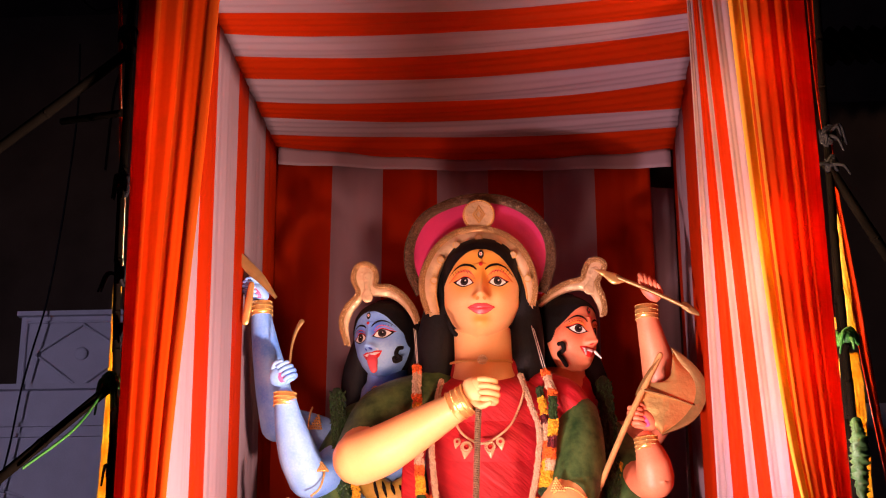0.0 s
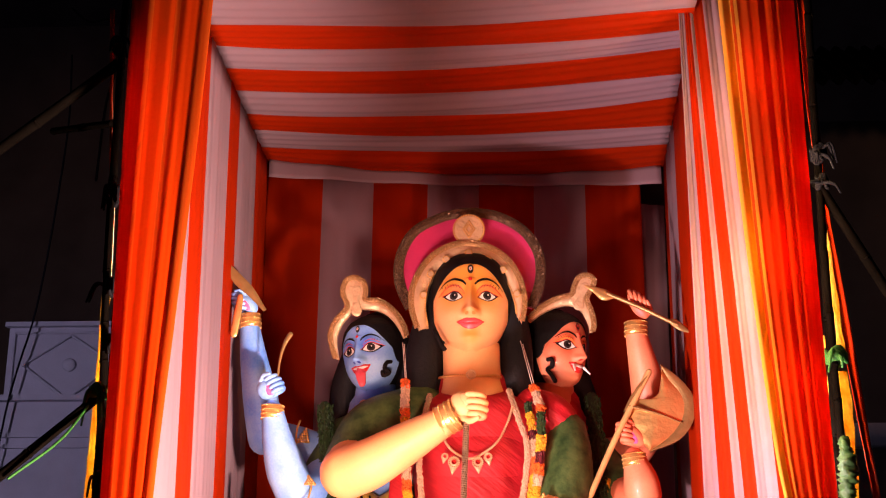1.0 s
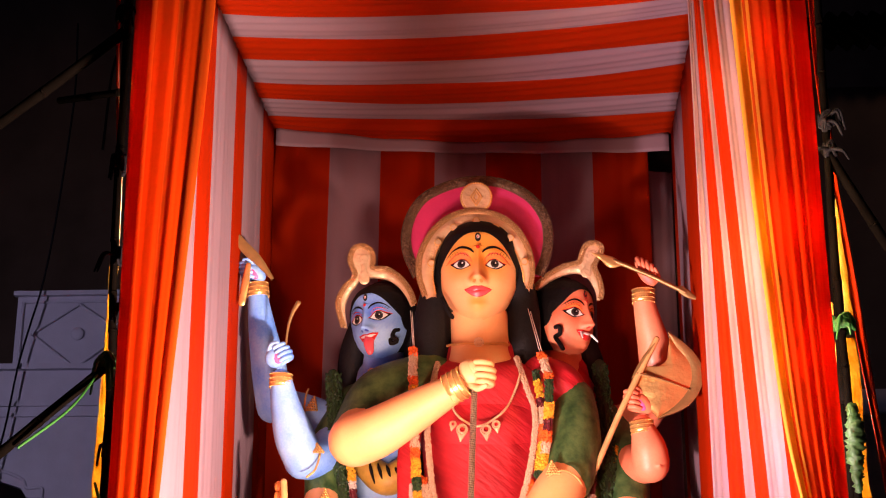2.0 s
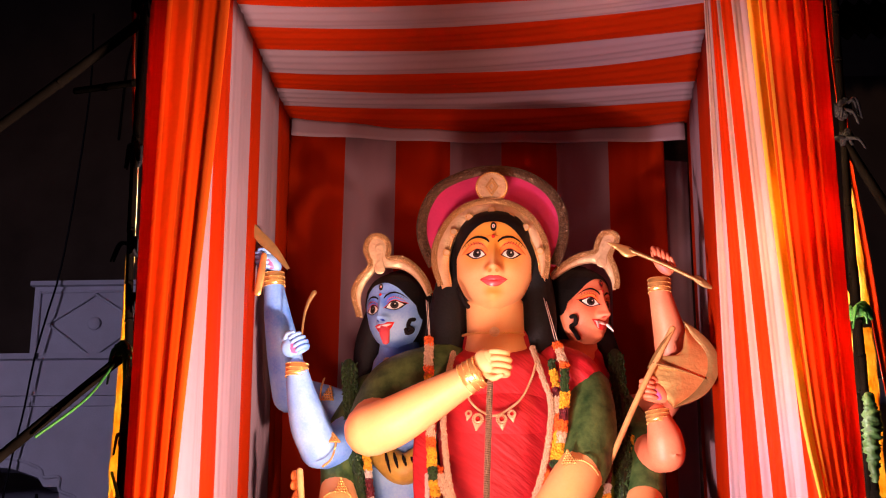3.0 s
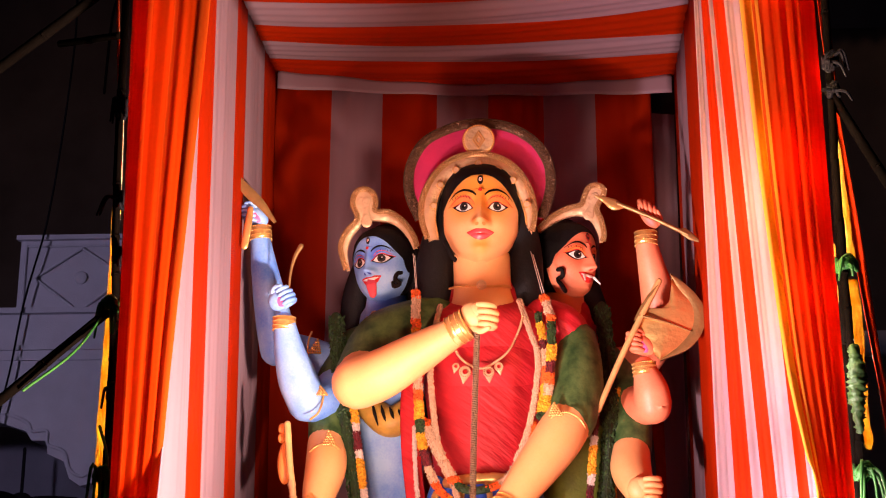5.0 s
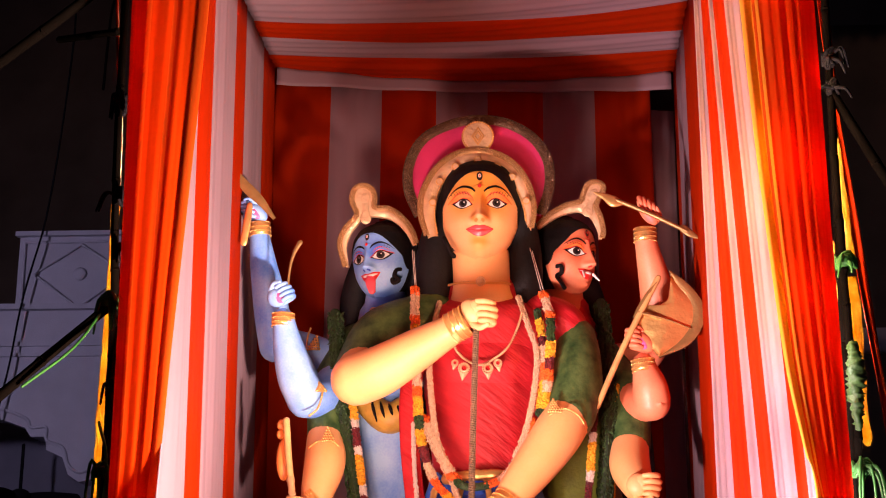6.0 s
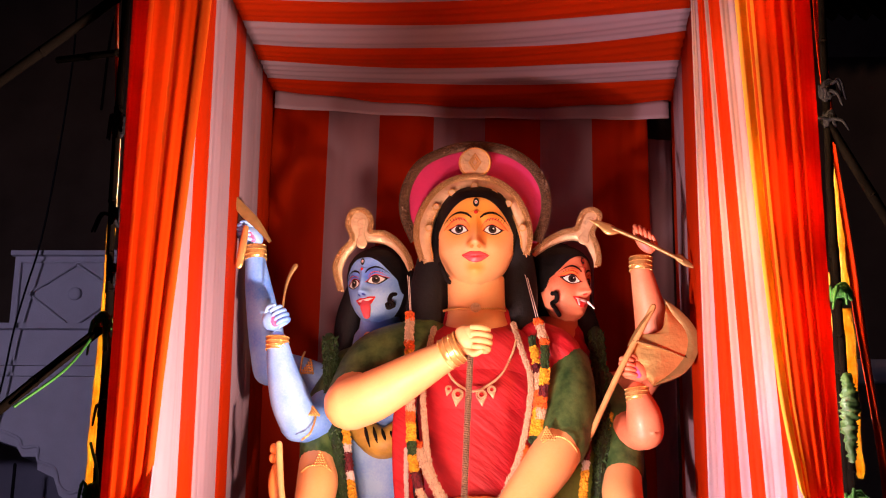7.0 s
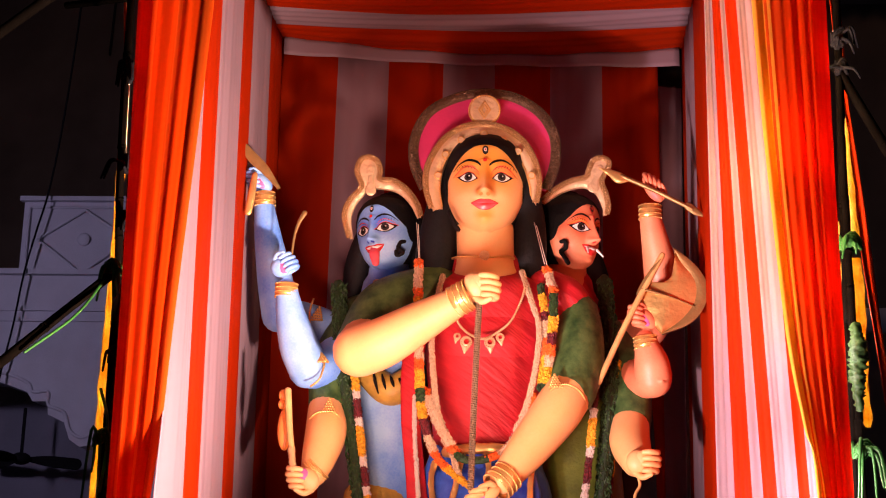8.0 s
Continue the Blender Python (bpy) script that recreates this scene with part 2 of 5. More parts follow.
def left_wall(u, v):
    z = 0.3 + v * 4.99
    reach = 0.26 * min(1.0, max(0.0, (3.1 - z) / 1.2)) * max(0.0, 1 - u / 0.12)
    return (XL + 0.0625 * (1 - v) + 0.25 * fold(u * 7, 2), 6.62 + u * 2.38 - reach, z)


grid(bm, left_wall, 130, 30, mat=lambda u, v: pick_l(6.62 + u * 2.38))
tagged(thicken(part("wall_left", bm, [RED_CLOTH, WHITE_CLOTH])), "side wall of hanging red and white striped cloth", "wall", kind="structure")
pick_r = stripes((8.30, 8.80), 0)
bm = bmesh.new()


def right_wall(u, v):
    y = 6.95 + u * 2.05
    return (0.735 + 0.065 * min(1.0, (y - 6.95) / 0.5) + 0.03 * (1 - v) + 0.3 * fold(u * 7, 3), y, 0.3 + v * 4.97)


grid(bm, right_wall, 90, 12, mat=lambda u, v: pick_r(6.95 + u * 2.05))
tagged(thicken(part("wall_right", bm, [RED_CLOTH, WHITE_CLOTH])), "side wall of hanging red and white striped cloth", "wall", kind="structure")

# ceiling: seams run a little askew from the near edge to the back
SEAM_L = [6.20, 6.50, 6.80, 7.125, 7.362, 7.654, 7.937, 8.255, 8.509, 8.767, 9.0]
SEAM_R = [5.95, 6.28, 6.58, 6.90, 7.13, 7.32, 7.662, 7.952, 8.346, 8.643, 9.0]
SEAM_Z = [5.20, 5.20, 5.20, 5.20, 5.184, 5.18, 5.188, 5.175, 5.20, 5.20, 5.165]


def ceiling_point(u, v):
    k = v * 10
    yl, yr, zm = (float(np.interp(k, range(11), tab)) for tab in (SEAM_L, SEAM_R, SEAM_Z))
    s = 4 * u * (1 - u)
    z = 5.285 - 0.08 * u + (zm - 5.245) * s
    belly = math.sin(math.pi * (k % 1)) * 0.012 * (0.4 + 0.6 * s)
    return (XL + (XR - XL) * u, yl + (yr - yl) * u, z - belly + 0.006 * s * math.sin(k * 9 + u * 5) + 0.004 * math.sin(k * 23 + u * 9))


bm = bmesh.new()
grid(bm, ceiling_point, 40, 160, mat=lambda u, v: 1 - int(v * 10) % 2 if int(v * 10) < 10 else 0)
tagged(thicken(part("ceiling", bm, [RED_CLOTH, WHITE_CLOTH])), "sagging ceiling of red and white striped cloth", "ceiling", kind="structure")
bm = bmesh.new()
grid(bm, lambda u, v: (XL + 0.02 + (XR - XL - 0.04) * u, YB - 0.03 + 0.01 * math.sin(u * 30), ceiling_point(u, 0.99)[2] - v * (0.125 - 0.05 * 4 * u * (1 - u))), 60, 4)
tagged(thicken(part("valance", bm, WHITE_CLOTH)), "narrow white cloth valance along the back edge", "valance", kind="structure")

# front panel beside the right wall, its stripes fanning out downwards
pick_p = stripes((0.805, 0.878, 0.924, 0.982, 1.075, 1.125), 1)


def right_panel(u, v):
    x, z = 0.737 + 0.60 * u, 0.3 + v * 5.4
    return (x - 0.048 * min(1.0, max(0.0, (x - 0.737) / 0.2)) * (z - 2.72) - 0.006 * (z - 2.72), 6.95 + fold(u * 4, 4) * 0.5 + 0.1 * u * u, z)


bm = bmesh.new()
grid(bm, right_panel, 120, 10, mat=lambda u, v: pick_p(0.737 + 0.60 * u))
tagged(thicken(part("wall_front_right", bm, [RED_CLOTH, WHITE_CLOTH])), "red and white striped cloth panel beside the opening", "wall", kind="structure")
# loose pale strip in the back corner, and the dark gap behind it
bm = bmesh.new()
grid(bm, lambda u, v: (0.63 + 0.17 * u, YB + 0.06 + 0.04 * u + 0.3 * fold(u * 2, 5), 0.3 + v * 4.68), 12, 6)
tagged(thicken(part("corner_cloth", bm, WHITE_CLOTH)), "pale cloth strip hung loosely in the back corner", "cloth", kind="structure")
bm = bmesh.new()
box(bm, (XL - 0.3, YB + 0.35, 0.2), (XR + 0.5, YB + 0.4, 5.6))
tagged(part("wall_behind", bm, DARKWALL), "dark wall standing behind the tent cloth", "wall", kind="structure")
bm = bmesh.new()
box(bm, (XL - 0.35, 6.2, 5.45), (XR + 0.55, YB + 0.4, 5.5))
tagged(part("tent_roof", bm, BLACK), "dark tarpaulin roof lying over the cloth ceiling", "roof", kind="structure")
bm = bmesh.new()
box(bm, (XL - 0.02, 6.0, 0.0), (XR + 0.02, YB - 0.02, 1.0))
bmesh.ops.bevel(bm, geom=bm.edges[:], offset=0.02, segments=2, affect="EDGES")
tagged(part("stage", bm, RED_CLOTH, smooth=False), "low wooden stage covered in red cloth", "stage", kind="structure")


# ---- drapes at the front ----
def drape(name, left, right, pleats, depth, mats, pick, label, y0=6.5, seed=0.0, amp=0.026, nu=170):
    """A gathered curtain between two hanging edges, each a list of (x, z)."""
    lo = spline(left, 40)
    hi = spline(right, 40)

    def fn(u, v):
        a, b = lo[round(v * 40)], hi[round(v * 40)]
        ph = u * pleats * 2 * math.pi + seed
        w = amp * (0.6 + 0.4 * math.sin(u * 9 + seed))
        y = y0 + w * math.sin(ph + 0.6 * math.sin(ph * 0.37 + v * 1.5)) + 0.15 * w * math.sin(ph * 2.3 + 1 + v * 0.8)
        x = a[0] + (b[0] - a[0]) * u + 0.25 * w * math.cos(ph)
        turn = 0.14 * max(0.0, 1 - u / 0.35) ** 2 if depth > 0 else 0.10 * max(0.0, (u - 0.7) / 0.3) ** 2
        return (x, y + depth * (1 - u) + turn, a[1] + (b[1] - a[1]) * u)
    bm = bmesh.new()
    grid(bm, fn, nu, 40, mat=lambda u, v: pick(u))
    return tagged(thicken(part(name, bm, mats), 0.003), label, "curtain", "curtains beside the opening")


def bands(*edges):
    def pick(u):
        return [m for e, m in edges if u <= e][0]
    return pick


# slots: red, orange, yellow standing for lamp glow, pale
DM = [DRAPE_RED, DRAPE_ORANGE, DRAPE_GLOW, WHITE_CLOTH]
drape("curtain", [(-1.985, 5.5), (-1.968, 4.45), (-1.948, 3.4), (-1.937, 2.2), (-1.93, 0.6)],
      [(-1.50, 5.5), (-1.545, 4.45), (-1.59, 3.64), (-1.63, 2.97), (-1.655, 2.47), (-1.70, 1.9), (-1.74, 0.6)],
      5, 0.10, DM, bands((0.30, 0), (0.36, 1), (0.60, 0), (0.66, 1), (0.86, 0), (1.1, 1)),
      "gathered red satin curtain tied at the side of the opening", seed=0.7, amp=0.006)
drape("curtain", [(0.80, 5.6), (0.84, 5.1), (0.865, 4.6), (0.895, 4.03), (0.92, 3.64), (0.98, 2.89), (1.04, 2.51), (1.085, 2.23), (1.14, 0.6)],
      [(1.222, 5.5), (1.235, 4.43), (1.247, 3.39), (1.268, 2.23), (1.29, 0.6)],
      7, -0.10, DM, bands((0.15, 2), (0.19, 1), (0.23, 2), (0.40, 1), (1.1, 0)),
      "gathered red and orange satin curtain with yellow glow coloured in, beside the opening", seed=2.1, amp=0.006)


# outer side cloths behind the poles, lit from inside
def side_cloth(edge, wide):
    """A narrow hanging cloth; edge gives its outer x from the foot to the top."""
    def fn(u, v):
        z = 0.4 + 4.9 * v
        x = float(np.interp(z, [p[1] for p in edge], [p[0] for p in edge]))
        return (x - wide * (1 - u) + 0.004 * math.sin(z * 5 + u * 3), 6.96 + 0.03 * math.sin(u * 7) + 0.05 * u, z)
    bm = bmesh.new()
    grid(bm, fn, 16, 40)
    tagged(thicken(part("side_cloth", bm, SIDE_RED), 0.003), "outer red cloth stretched behind the bamboo pole", "cloth")


side_cloth([(-2.085, 0.4), (-2.077, 2.4), (-2.075, 3.23), (-2.062, 3.67), (-2.074, 4.24), (-2.13, 4.84), (-2.16, 5.3)], -0.02)
side_cloth([(1.70, 0.4), (1.551, 2.62), (1.505, 3.08), (1.472, 3.42), (1.436, 3.8), (1.412, 4.05), (1.393, 4.36), (1.375, 4.74), (1.36, 5.3)], 0.055)


def ribbon(pts, widths, y):
    """A crinkled upright strip of yellow sheet."""
    q = spline([(p[0], p[2], w) for p, w in zip(pts, widths)], 50)

    def fn(u, v):
        x, z, w = q[round(v * 50)]
        return (x + (u - 0.5) * w * (1 + 0.6 * noise.noise(Vector((z * 9, u * 2, x)))), y + 0.012 * noise.noise(Vector((z * 13, u * 3, 7))), z)
    bm = bmesh.new()
    grid(bm, fn, 5, 50)
    tagged(thicken(part("yellow_sheet", bm, YELLOW_SHEET), 0.003), "crinkled yellow plastic sheet and curtain-edge glints glowing beside the bamboo pole", "sheet", "yellow sheets beside the poles")


def strip_of_sheet(rows, y):
    """A ribbon given as (x, z, width) from the top down."""
    ribbon([(x, y, z) for x, z, w in rows], [w for x, z, w in rows], y)


strip_of_sheet([(-2.064, 5.05, 0.018), (-2.059, 4.88, 0.023), (-2.049, 4.667, 0.026), (-2.047, 4.44, 0.012)], 6.9)
strip_of_sheet([(-2.037, 3.86, 0.015), (-2.036, 3.739, 0.035), (-2.039, 3.572, 0.03), (-2.037, 3.407, 0.03), (-2.038, 3.217, 0.033), (-2.038, 2.949, 0.04), (-2.040, 2.739, 0.04), (-2.041, 2.584, 0.035), (-2.046, 2.375, 0.032), (-2.05, 2.1, 0.03)], 6.9)
strip_of_sheet([(1.335, 4.80, 0.010), (1.333, 4.545, 0.014), (1.339, 4.42, 0.015)], 6.868)
strip_of_sheet([(1.355, 4.04, 0.008), (1.361, 3.841, 0.023), (1.371, 3.65, 0.03), (1.382, 3.462, 0.03), (1.388, 3.40, 0.02)], 6.9)
strip_of_sheet([(1.382, 3.351, 0.046), (1.386, 3.224, 0.051), (1.390, 3.068, 0.046), (1.397, 2.914, 0.028), (1.399, 2.762, 0.026), (1.397, 2.636, 0.051), (1.399, 2.58, 0.02)], 6.9)
strip_of_sheet([(1.322, 3.40, 0.015), (1.319, 3.278, 0.026), (1.320, 3.095, 0.024), (1.321, 3.0, 0.012)], 6.868)
# small strips; those by the left pole stand in for curtain-edge glints
for x, z, tall in ((-1.974, 3.691, 0.06), (-1.975, 3.483, 0.05), (-1.976, 3.211, 0.05), (-1.981, 2.55, 0.06), (1.281, 3.90, 0.05), (1.276, 3.72, 0.02), (1.285, 3.56, 0.03), (1.302, 3.49, 0.03)):
    strip_of_sheet([(x, z + tall, 0.016), (x, z, 0.022), (x, z - tall, 0.014)], 6.9)


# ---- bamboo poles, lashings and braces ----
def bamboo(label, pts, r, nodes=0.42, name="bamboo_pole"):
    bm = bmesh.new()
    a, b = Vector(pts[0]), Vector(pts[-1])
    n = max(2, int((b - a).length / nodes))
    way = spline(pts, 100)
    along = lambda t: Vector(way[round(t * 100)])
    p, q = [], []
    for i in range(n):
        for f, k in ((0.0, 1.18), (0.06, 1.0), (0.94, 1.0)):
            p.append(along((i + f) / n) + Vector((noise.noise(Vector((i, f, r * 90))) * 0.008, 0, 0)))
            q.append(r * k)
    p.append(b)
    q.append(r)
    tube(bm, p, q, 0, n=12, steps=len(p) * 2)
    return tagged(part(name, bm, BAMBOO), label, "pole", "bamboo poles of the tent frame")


def lashing(at, r, mat, label, ends=3, hang=0.16, wraps=4):
    bm = bmesh.new()
    x, y, z = at
    pts = [(x + r * math.cos(i * 0.7), y + r * math.sin(i * 0.7), z + 0.05 * i / (wraps * 9) + 0.02 * math.sin(i * 2.1)) for i in range(wraps * 9)]
    tube(bm, pts, [0.009] * len(pts), 0, n=6, steps=wraps * 18)
    ball(bm, (x - r * 0.3, y - r, z + 0.02), (r * 0.7, r * 0.6, r * 0.6), 0, 8)
    rng = random.Random(int(x * 1000 + z * 77))
    for i in range(ends):
        a = rng.uniform(-1, 1)
        p = [(x - r * 0.3, y - r, z + 0.02), (x + a * 0.06, y - r - 0.03, z + 0.03 + rng.uniform(-0.04, 0.03)), (x + a * 0.10, y - r - 0.02, z - rng.uniform(0.3, 1.0) * hang)]
        tube(bm, p, [0.009, 0.008, 0.005], 0, n=5, steps=8)
    return tagged(part("rope_lashing", bm, mat), label, "rope", "rope lashings on the poles")


GREEN_ROPE = material("green_rope", (0.016, 0.11, 0.010), 0.6, var=0.3)
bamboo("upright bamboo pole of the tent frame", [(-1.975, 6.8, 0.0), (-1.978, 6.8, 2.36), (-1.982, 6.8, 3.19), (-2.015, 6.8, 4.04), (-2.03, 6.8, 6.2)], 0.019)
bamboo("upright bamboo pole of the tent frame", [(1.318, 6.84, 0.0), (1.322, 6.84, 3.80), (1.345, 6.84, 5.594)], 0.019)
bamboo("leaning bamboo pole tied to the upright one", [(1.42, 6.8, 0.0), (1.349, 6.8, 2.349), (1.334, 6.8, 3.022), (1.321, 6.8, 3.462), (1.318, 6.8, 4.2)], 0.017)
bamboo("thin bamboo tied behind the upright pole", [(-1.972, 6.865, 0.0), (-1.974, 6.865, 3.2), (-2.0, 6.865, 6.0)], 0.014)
bamboo("bamboo brace slanting up to the tent pole, coloured black as unlit", [(-1.99, 6.790, 3.235), (-2.38, 6.1, 2.56)], 0.022)
bamboo("bamboo brace slanting up to the tent pole, coloured black as unlit", [(-2.044, 6.800, 4.906), (-2.829, 6.900, 4.340)], 0.026)
bamboo("thin bamboo crosspiece behind the tent pole, coloured black as unlit", [(-2.073, 6.900, 4.633), (-2.472, 7.200, 4.727)], 0.018)
bamboo("bamboo brace slanting down from the tent pole, coloured black as unlit", [(1.309, 6.800, 4.231), (1.721, 6.900, 3.515)], 0.024)
lashing((-1.994, 6.780, 3.217), 0.045, GREEN_ROPE, "green plastic rope lashing round the bamboo pole", 6)
lashing((-1.978, 6.780, 2.437), 0.045, GREEN_ROPE, "green plastic rope lashing round the bamboo pole", 6, 0.3)
lashing((1.333, 6.780, 3.362), 0.045, GREEN_ROPE, "green plastic rope lashing round the bamboo pole", 3, 0.06)
lashing((1.348, 6.780, 2.44), 0.045, GREEN_ROPE, "green plastic rope lashing round the bamboo pole", 6, 0.3)
for p in ((-2.002, 6.780, 4.172), (-1.977, 6.780, 3.724), (-1.970, 6.780, 3.451), (-1.961, 6.780, 2.816), (1.330, 6.780, 4.346), (1.329, 6.780, 4.193), (-2.052, 6.780, 4.973), (-2.009, 6.780, 4.205), (1.314, 6.780, 4.336)):
    lashing(p, 0.024, BLACK, "black rope lashing round the bamboo pole", 2, 0.08)
# green trailing rope and a hanging leafy cloth
for pts in ([(-2.001, 6.740, 2.680), (-1.961, 6.740, 2.553), (-1.954, 6.740, 2.403), (-1.971, 6.740, 2.229)], [(-2.013, 6.740, 3.198), (-2.067, 6.500, 2.967), (-2.208, 6.300, 2.764)]):
    bm = bmesh.new()
    tube(bm, pts, [0.007] * len(pts), 0, n=6, steps=24)
    tagged(part("green_rope", bm, GREEN_ROPE), "loose green plastic rope hanging on the bamboo", "rope")
GREEN_CLOTH = material("green_leaf_cloth", (0.02, 0.06, 0.008), 0.6, var=0.6, scale=14)
bm = bmesh.new()
tube(bm, [(1.332, 6.740, 3.0), (1.336, 6.740, 2.88), (1.330, 6.740, 2.76), (1.335, 6.740, 2.64)], [0.022, 0.036, 0.03, 0.016], 0, n=12, steps=40, wobble=0.9)
tagged(part("green_cloth", bm, GREEN_CLOTH), "crumpled green cloth bundle tied to the pole", "cloth")


# ---- painted statues ----
SKIN_GOLD = material("painted_skin_gold", (0.92, 0.54, 0.25), 0.5, alt=(0.90, 0.42, 0.14), contrast=2.6, scale=3.2, bump=0.03, fine=90, coat=0.06,
                     blush=[((-0.440, 7.800, 4.047), 0.17, (0.88, 0.34, 0.03)), ((-0.272, 7.800, 4.047), 0.17, (0.88, 0.34, 0.03)), ((-0.355, 7.820, 4.154), 0.16, (0.88, 0.38, 0.05)), ((-0.382, 7.760, 3.923), 0.045, (0.80, 0.22, 0.012)), ((-0.317, 7.760, 3.929), 0.045, (0.80, 0.20, 0.012)), ((-0.349, 7.800, 3.805), 0.08, (0.88, 0.34, 0.05))])
SKIN_PINK = material("painted_skin_pink", (0.82, 0.33, 0.17), 0.5, alt=(0.76, 0.17, 0.08), contrast=2.6, scale=4, bump=0.03, fine=90, coat=0.06,
                     blush=[((0.162, 8.120, 3.840), 0.09, (0.70, 0.10, 0.03)), ((0.543, 8.000, 3.953), 0.07, (0.85, 0.10, 0.16))])
SKIN_BLUE = material("painted_skin_blue", (0.07, 0.23, 0.82), 0.5, alt=(0.36, 0.60, 0.95), contrast=3.0, scale=4, bump=0.03, fine=90, coat=0.06,
                     blush=[((-1.037, 8.150, 3.814), 0.07, (0.03, 0.10, 0.55)), ((-0.922, 8.120, 3.835), 0.08, (0.03, 0.10, 0.55)), ((-0.878, 8.200, 3.555), 0.12, (0.03, 0.12, 0.62))])
HAIR = material("painted_hair", (0.006, 0.005, 0.006), 0.6, var=0.4, scale=30, bump=0.15, fine=60, spec=0.25)
BLOUSE = material("painted_red_blouse", (0.62, 0.016, 0.028), 0.6, alt=(0.46, 0.009, 0.018), contrast=2.6, scale=5, bump=0.15, fine=40, stretch=((1, 1, 0.2), (0, 0.65, 0)))
SLEEVE = material("painted_green_sleeve", (0.012, 0.05, 0.012), 0.5, alt=(0.10, 0.17, 0.05), contrast=3.2, scale=13, bump=0.15, fine=60)
SKIRT = material("painted_blue_skirt", (0.01, 0.04, 0.42), 0.4, alt=(0.05, 0.16, 0.70), contrast=3, scale=9, bump=0.2, fine=40)
OLIVE = material("painted_olive_cloth", (0.12, 0.15, 0.015), 0.5, var=0.5, scale=8)
TAN = material("painted_tan_hide", (0.55, 0.33, 0.06), 0.5, var=0.4, scale=10)
WHITE_PAINT = material("white_paint", (0.85, 0.83, 0.78), 0.3, var=0.04)
INK = material("black_paint", (0.008, 0.006, 0.006), 0.8, var=0.1, spec=0.15)
IRIS = material("brown_paint", (0.014, 0.006, 0.006), 0.5, var=0.3, scale=60)
LIP = material("pink_lip_paint", (0.80, 0.09, 0.12), 0.3, var=0.12, scale=20)
RED_PAINT = material("red_paint", (0.65, 0.02, 0.02), 0.3, var=0.12)
BLUSH = material("orange_paint", (0.80, 0.24, 0.05), 0.4, var=0.2, scale=8)
PALM = material("magenta_palm_paint", (0.85, 0.13, 0.35), 0.4, var=0.3, scale=14)
SLOTS = [SKIN_GOLD, HAIR, BLOUSE, SLEEVE, SKIRT, WHITE_PAINT, INK, IRIS, LIP, RED_PAINT, BLUSH, PALM, SKIN_BLUE, SKIN_PINK, OLIVE, TAN, GOLD]
GLD, HR, BLS, SLV, SKT, WHT, BLK, IRS, LP, RD, BLU, PLM, SBL, SPK, OLV, TN, GD = range(17)

ZS = [-1.27, -1.22, -1.08, -0.82, -0.45, 0.0, 0.4, 0.8, 1.1, 1.3, 1.4]
WS = [0.10, 0.30, 0.53, 0.75, 0.92, 1.0, 1.02, 0.95, 0.75, 0.42, 0.02]
DS = [0.45, 0.66, 0.82, 0.88, 0.92, 0.94, 0.96, 0.92, 0.72, 0.40, 0.02]


def soft(z, tab):
    return sum(np.interp(z + k, ZS, tab) for k in (-0.07, -0.035, 0, 0.035, 0.07)) / 5


def relief(u, z):
    """Nose, lips, chin and eye sockets, in units of half the face's width."""
    g = lambda a, s: math.exp(-(a / s) ** 2)
    nose = 0.0
    if -0.75 < z < 0.45:
        t = min(1.0, max(0.0, (0.32 - z) / 0.72))
        drop = 1.0 if z > -0.40 else max(0.0, 1 - ((-0.40 - z) / 0.16) ** 2)
        nose = (0.07 + 0.33 * t ** 1.2) * g(u, 0.085 + 0.06 * t) * drop + 0.11 * g(abs(u) - 0.15, 0.075) * g(z + 0.42, 0.10)
    lips = 0.09 * g(u, 0.26) * g(z + 0.70, 0.14) - 0.03 * g(u, 0.22) * g(z + 0.705, 0.025)
    chin = 0.08 * g(u, 0.28) * g(z + 1.06, 0.16)
    eye = -0.07 * g(abs(u) - 0.42, 0.22) * g(z - 0.0, 0.14)
    ball_ = 0.05 * g(abs(u) - 0.42, 0.17) * g(z, 0.09)
    brow = 0.04 * g(abs(u) - 0.40, 0.3) * g(z - 0.30, 0.10)
    cheek = 0.03 * g(abs(u) - 0.5, 0.22) * g(z + 0.42, 0.22)
    return nose + lips + chin + eye + ball_ + brow + cheek


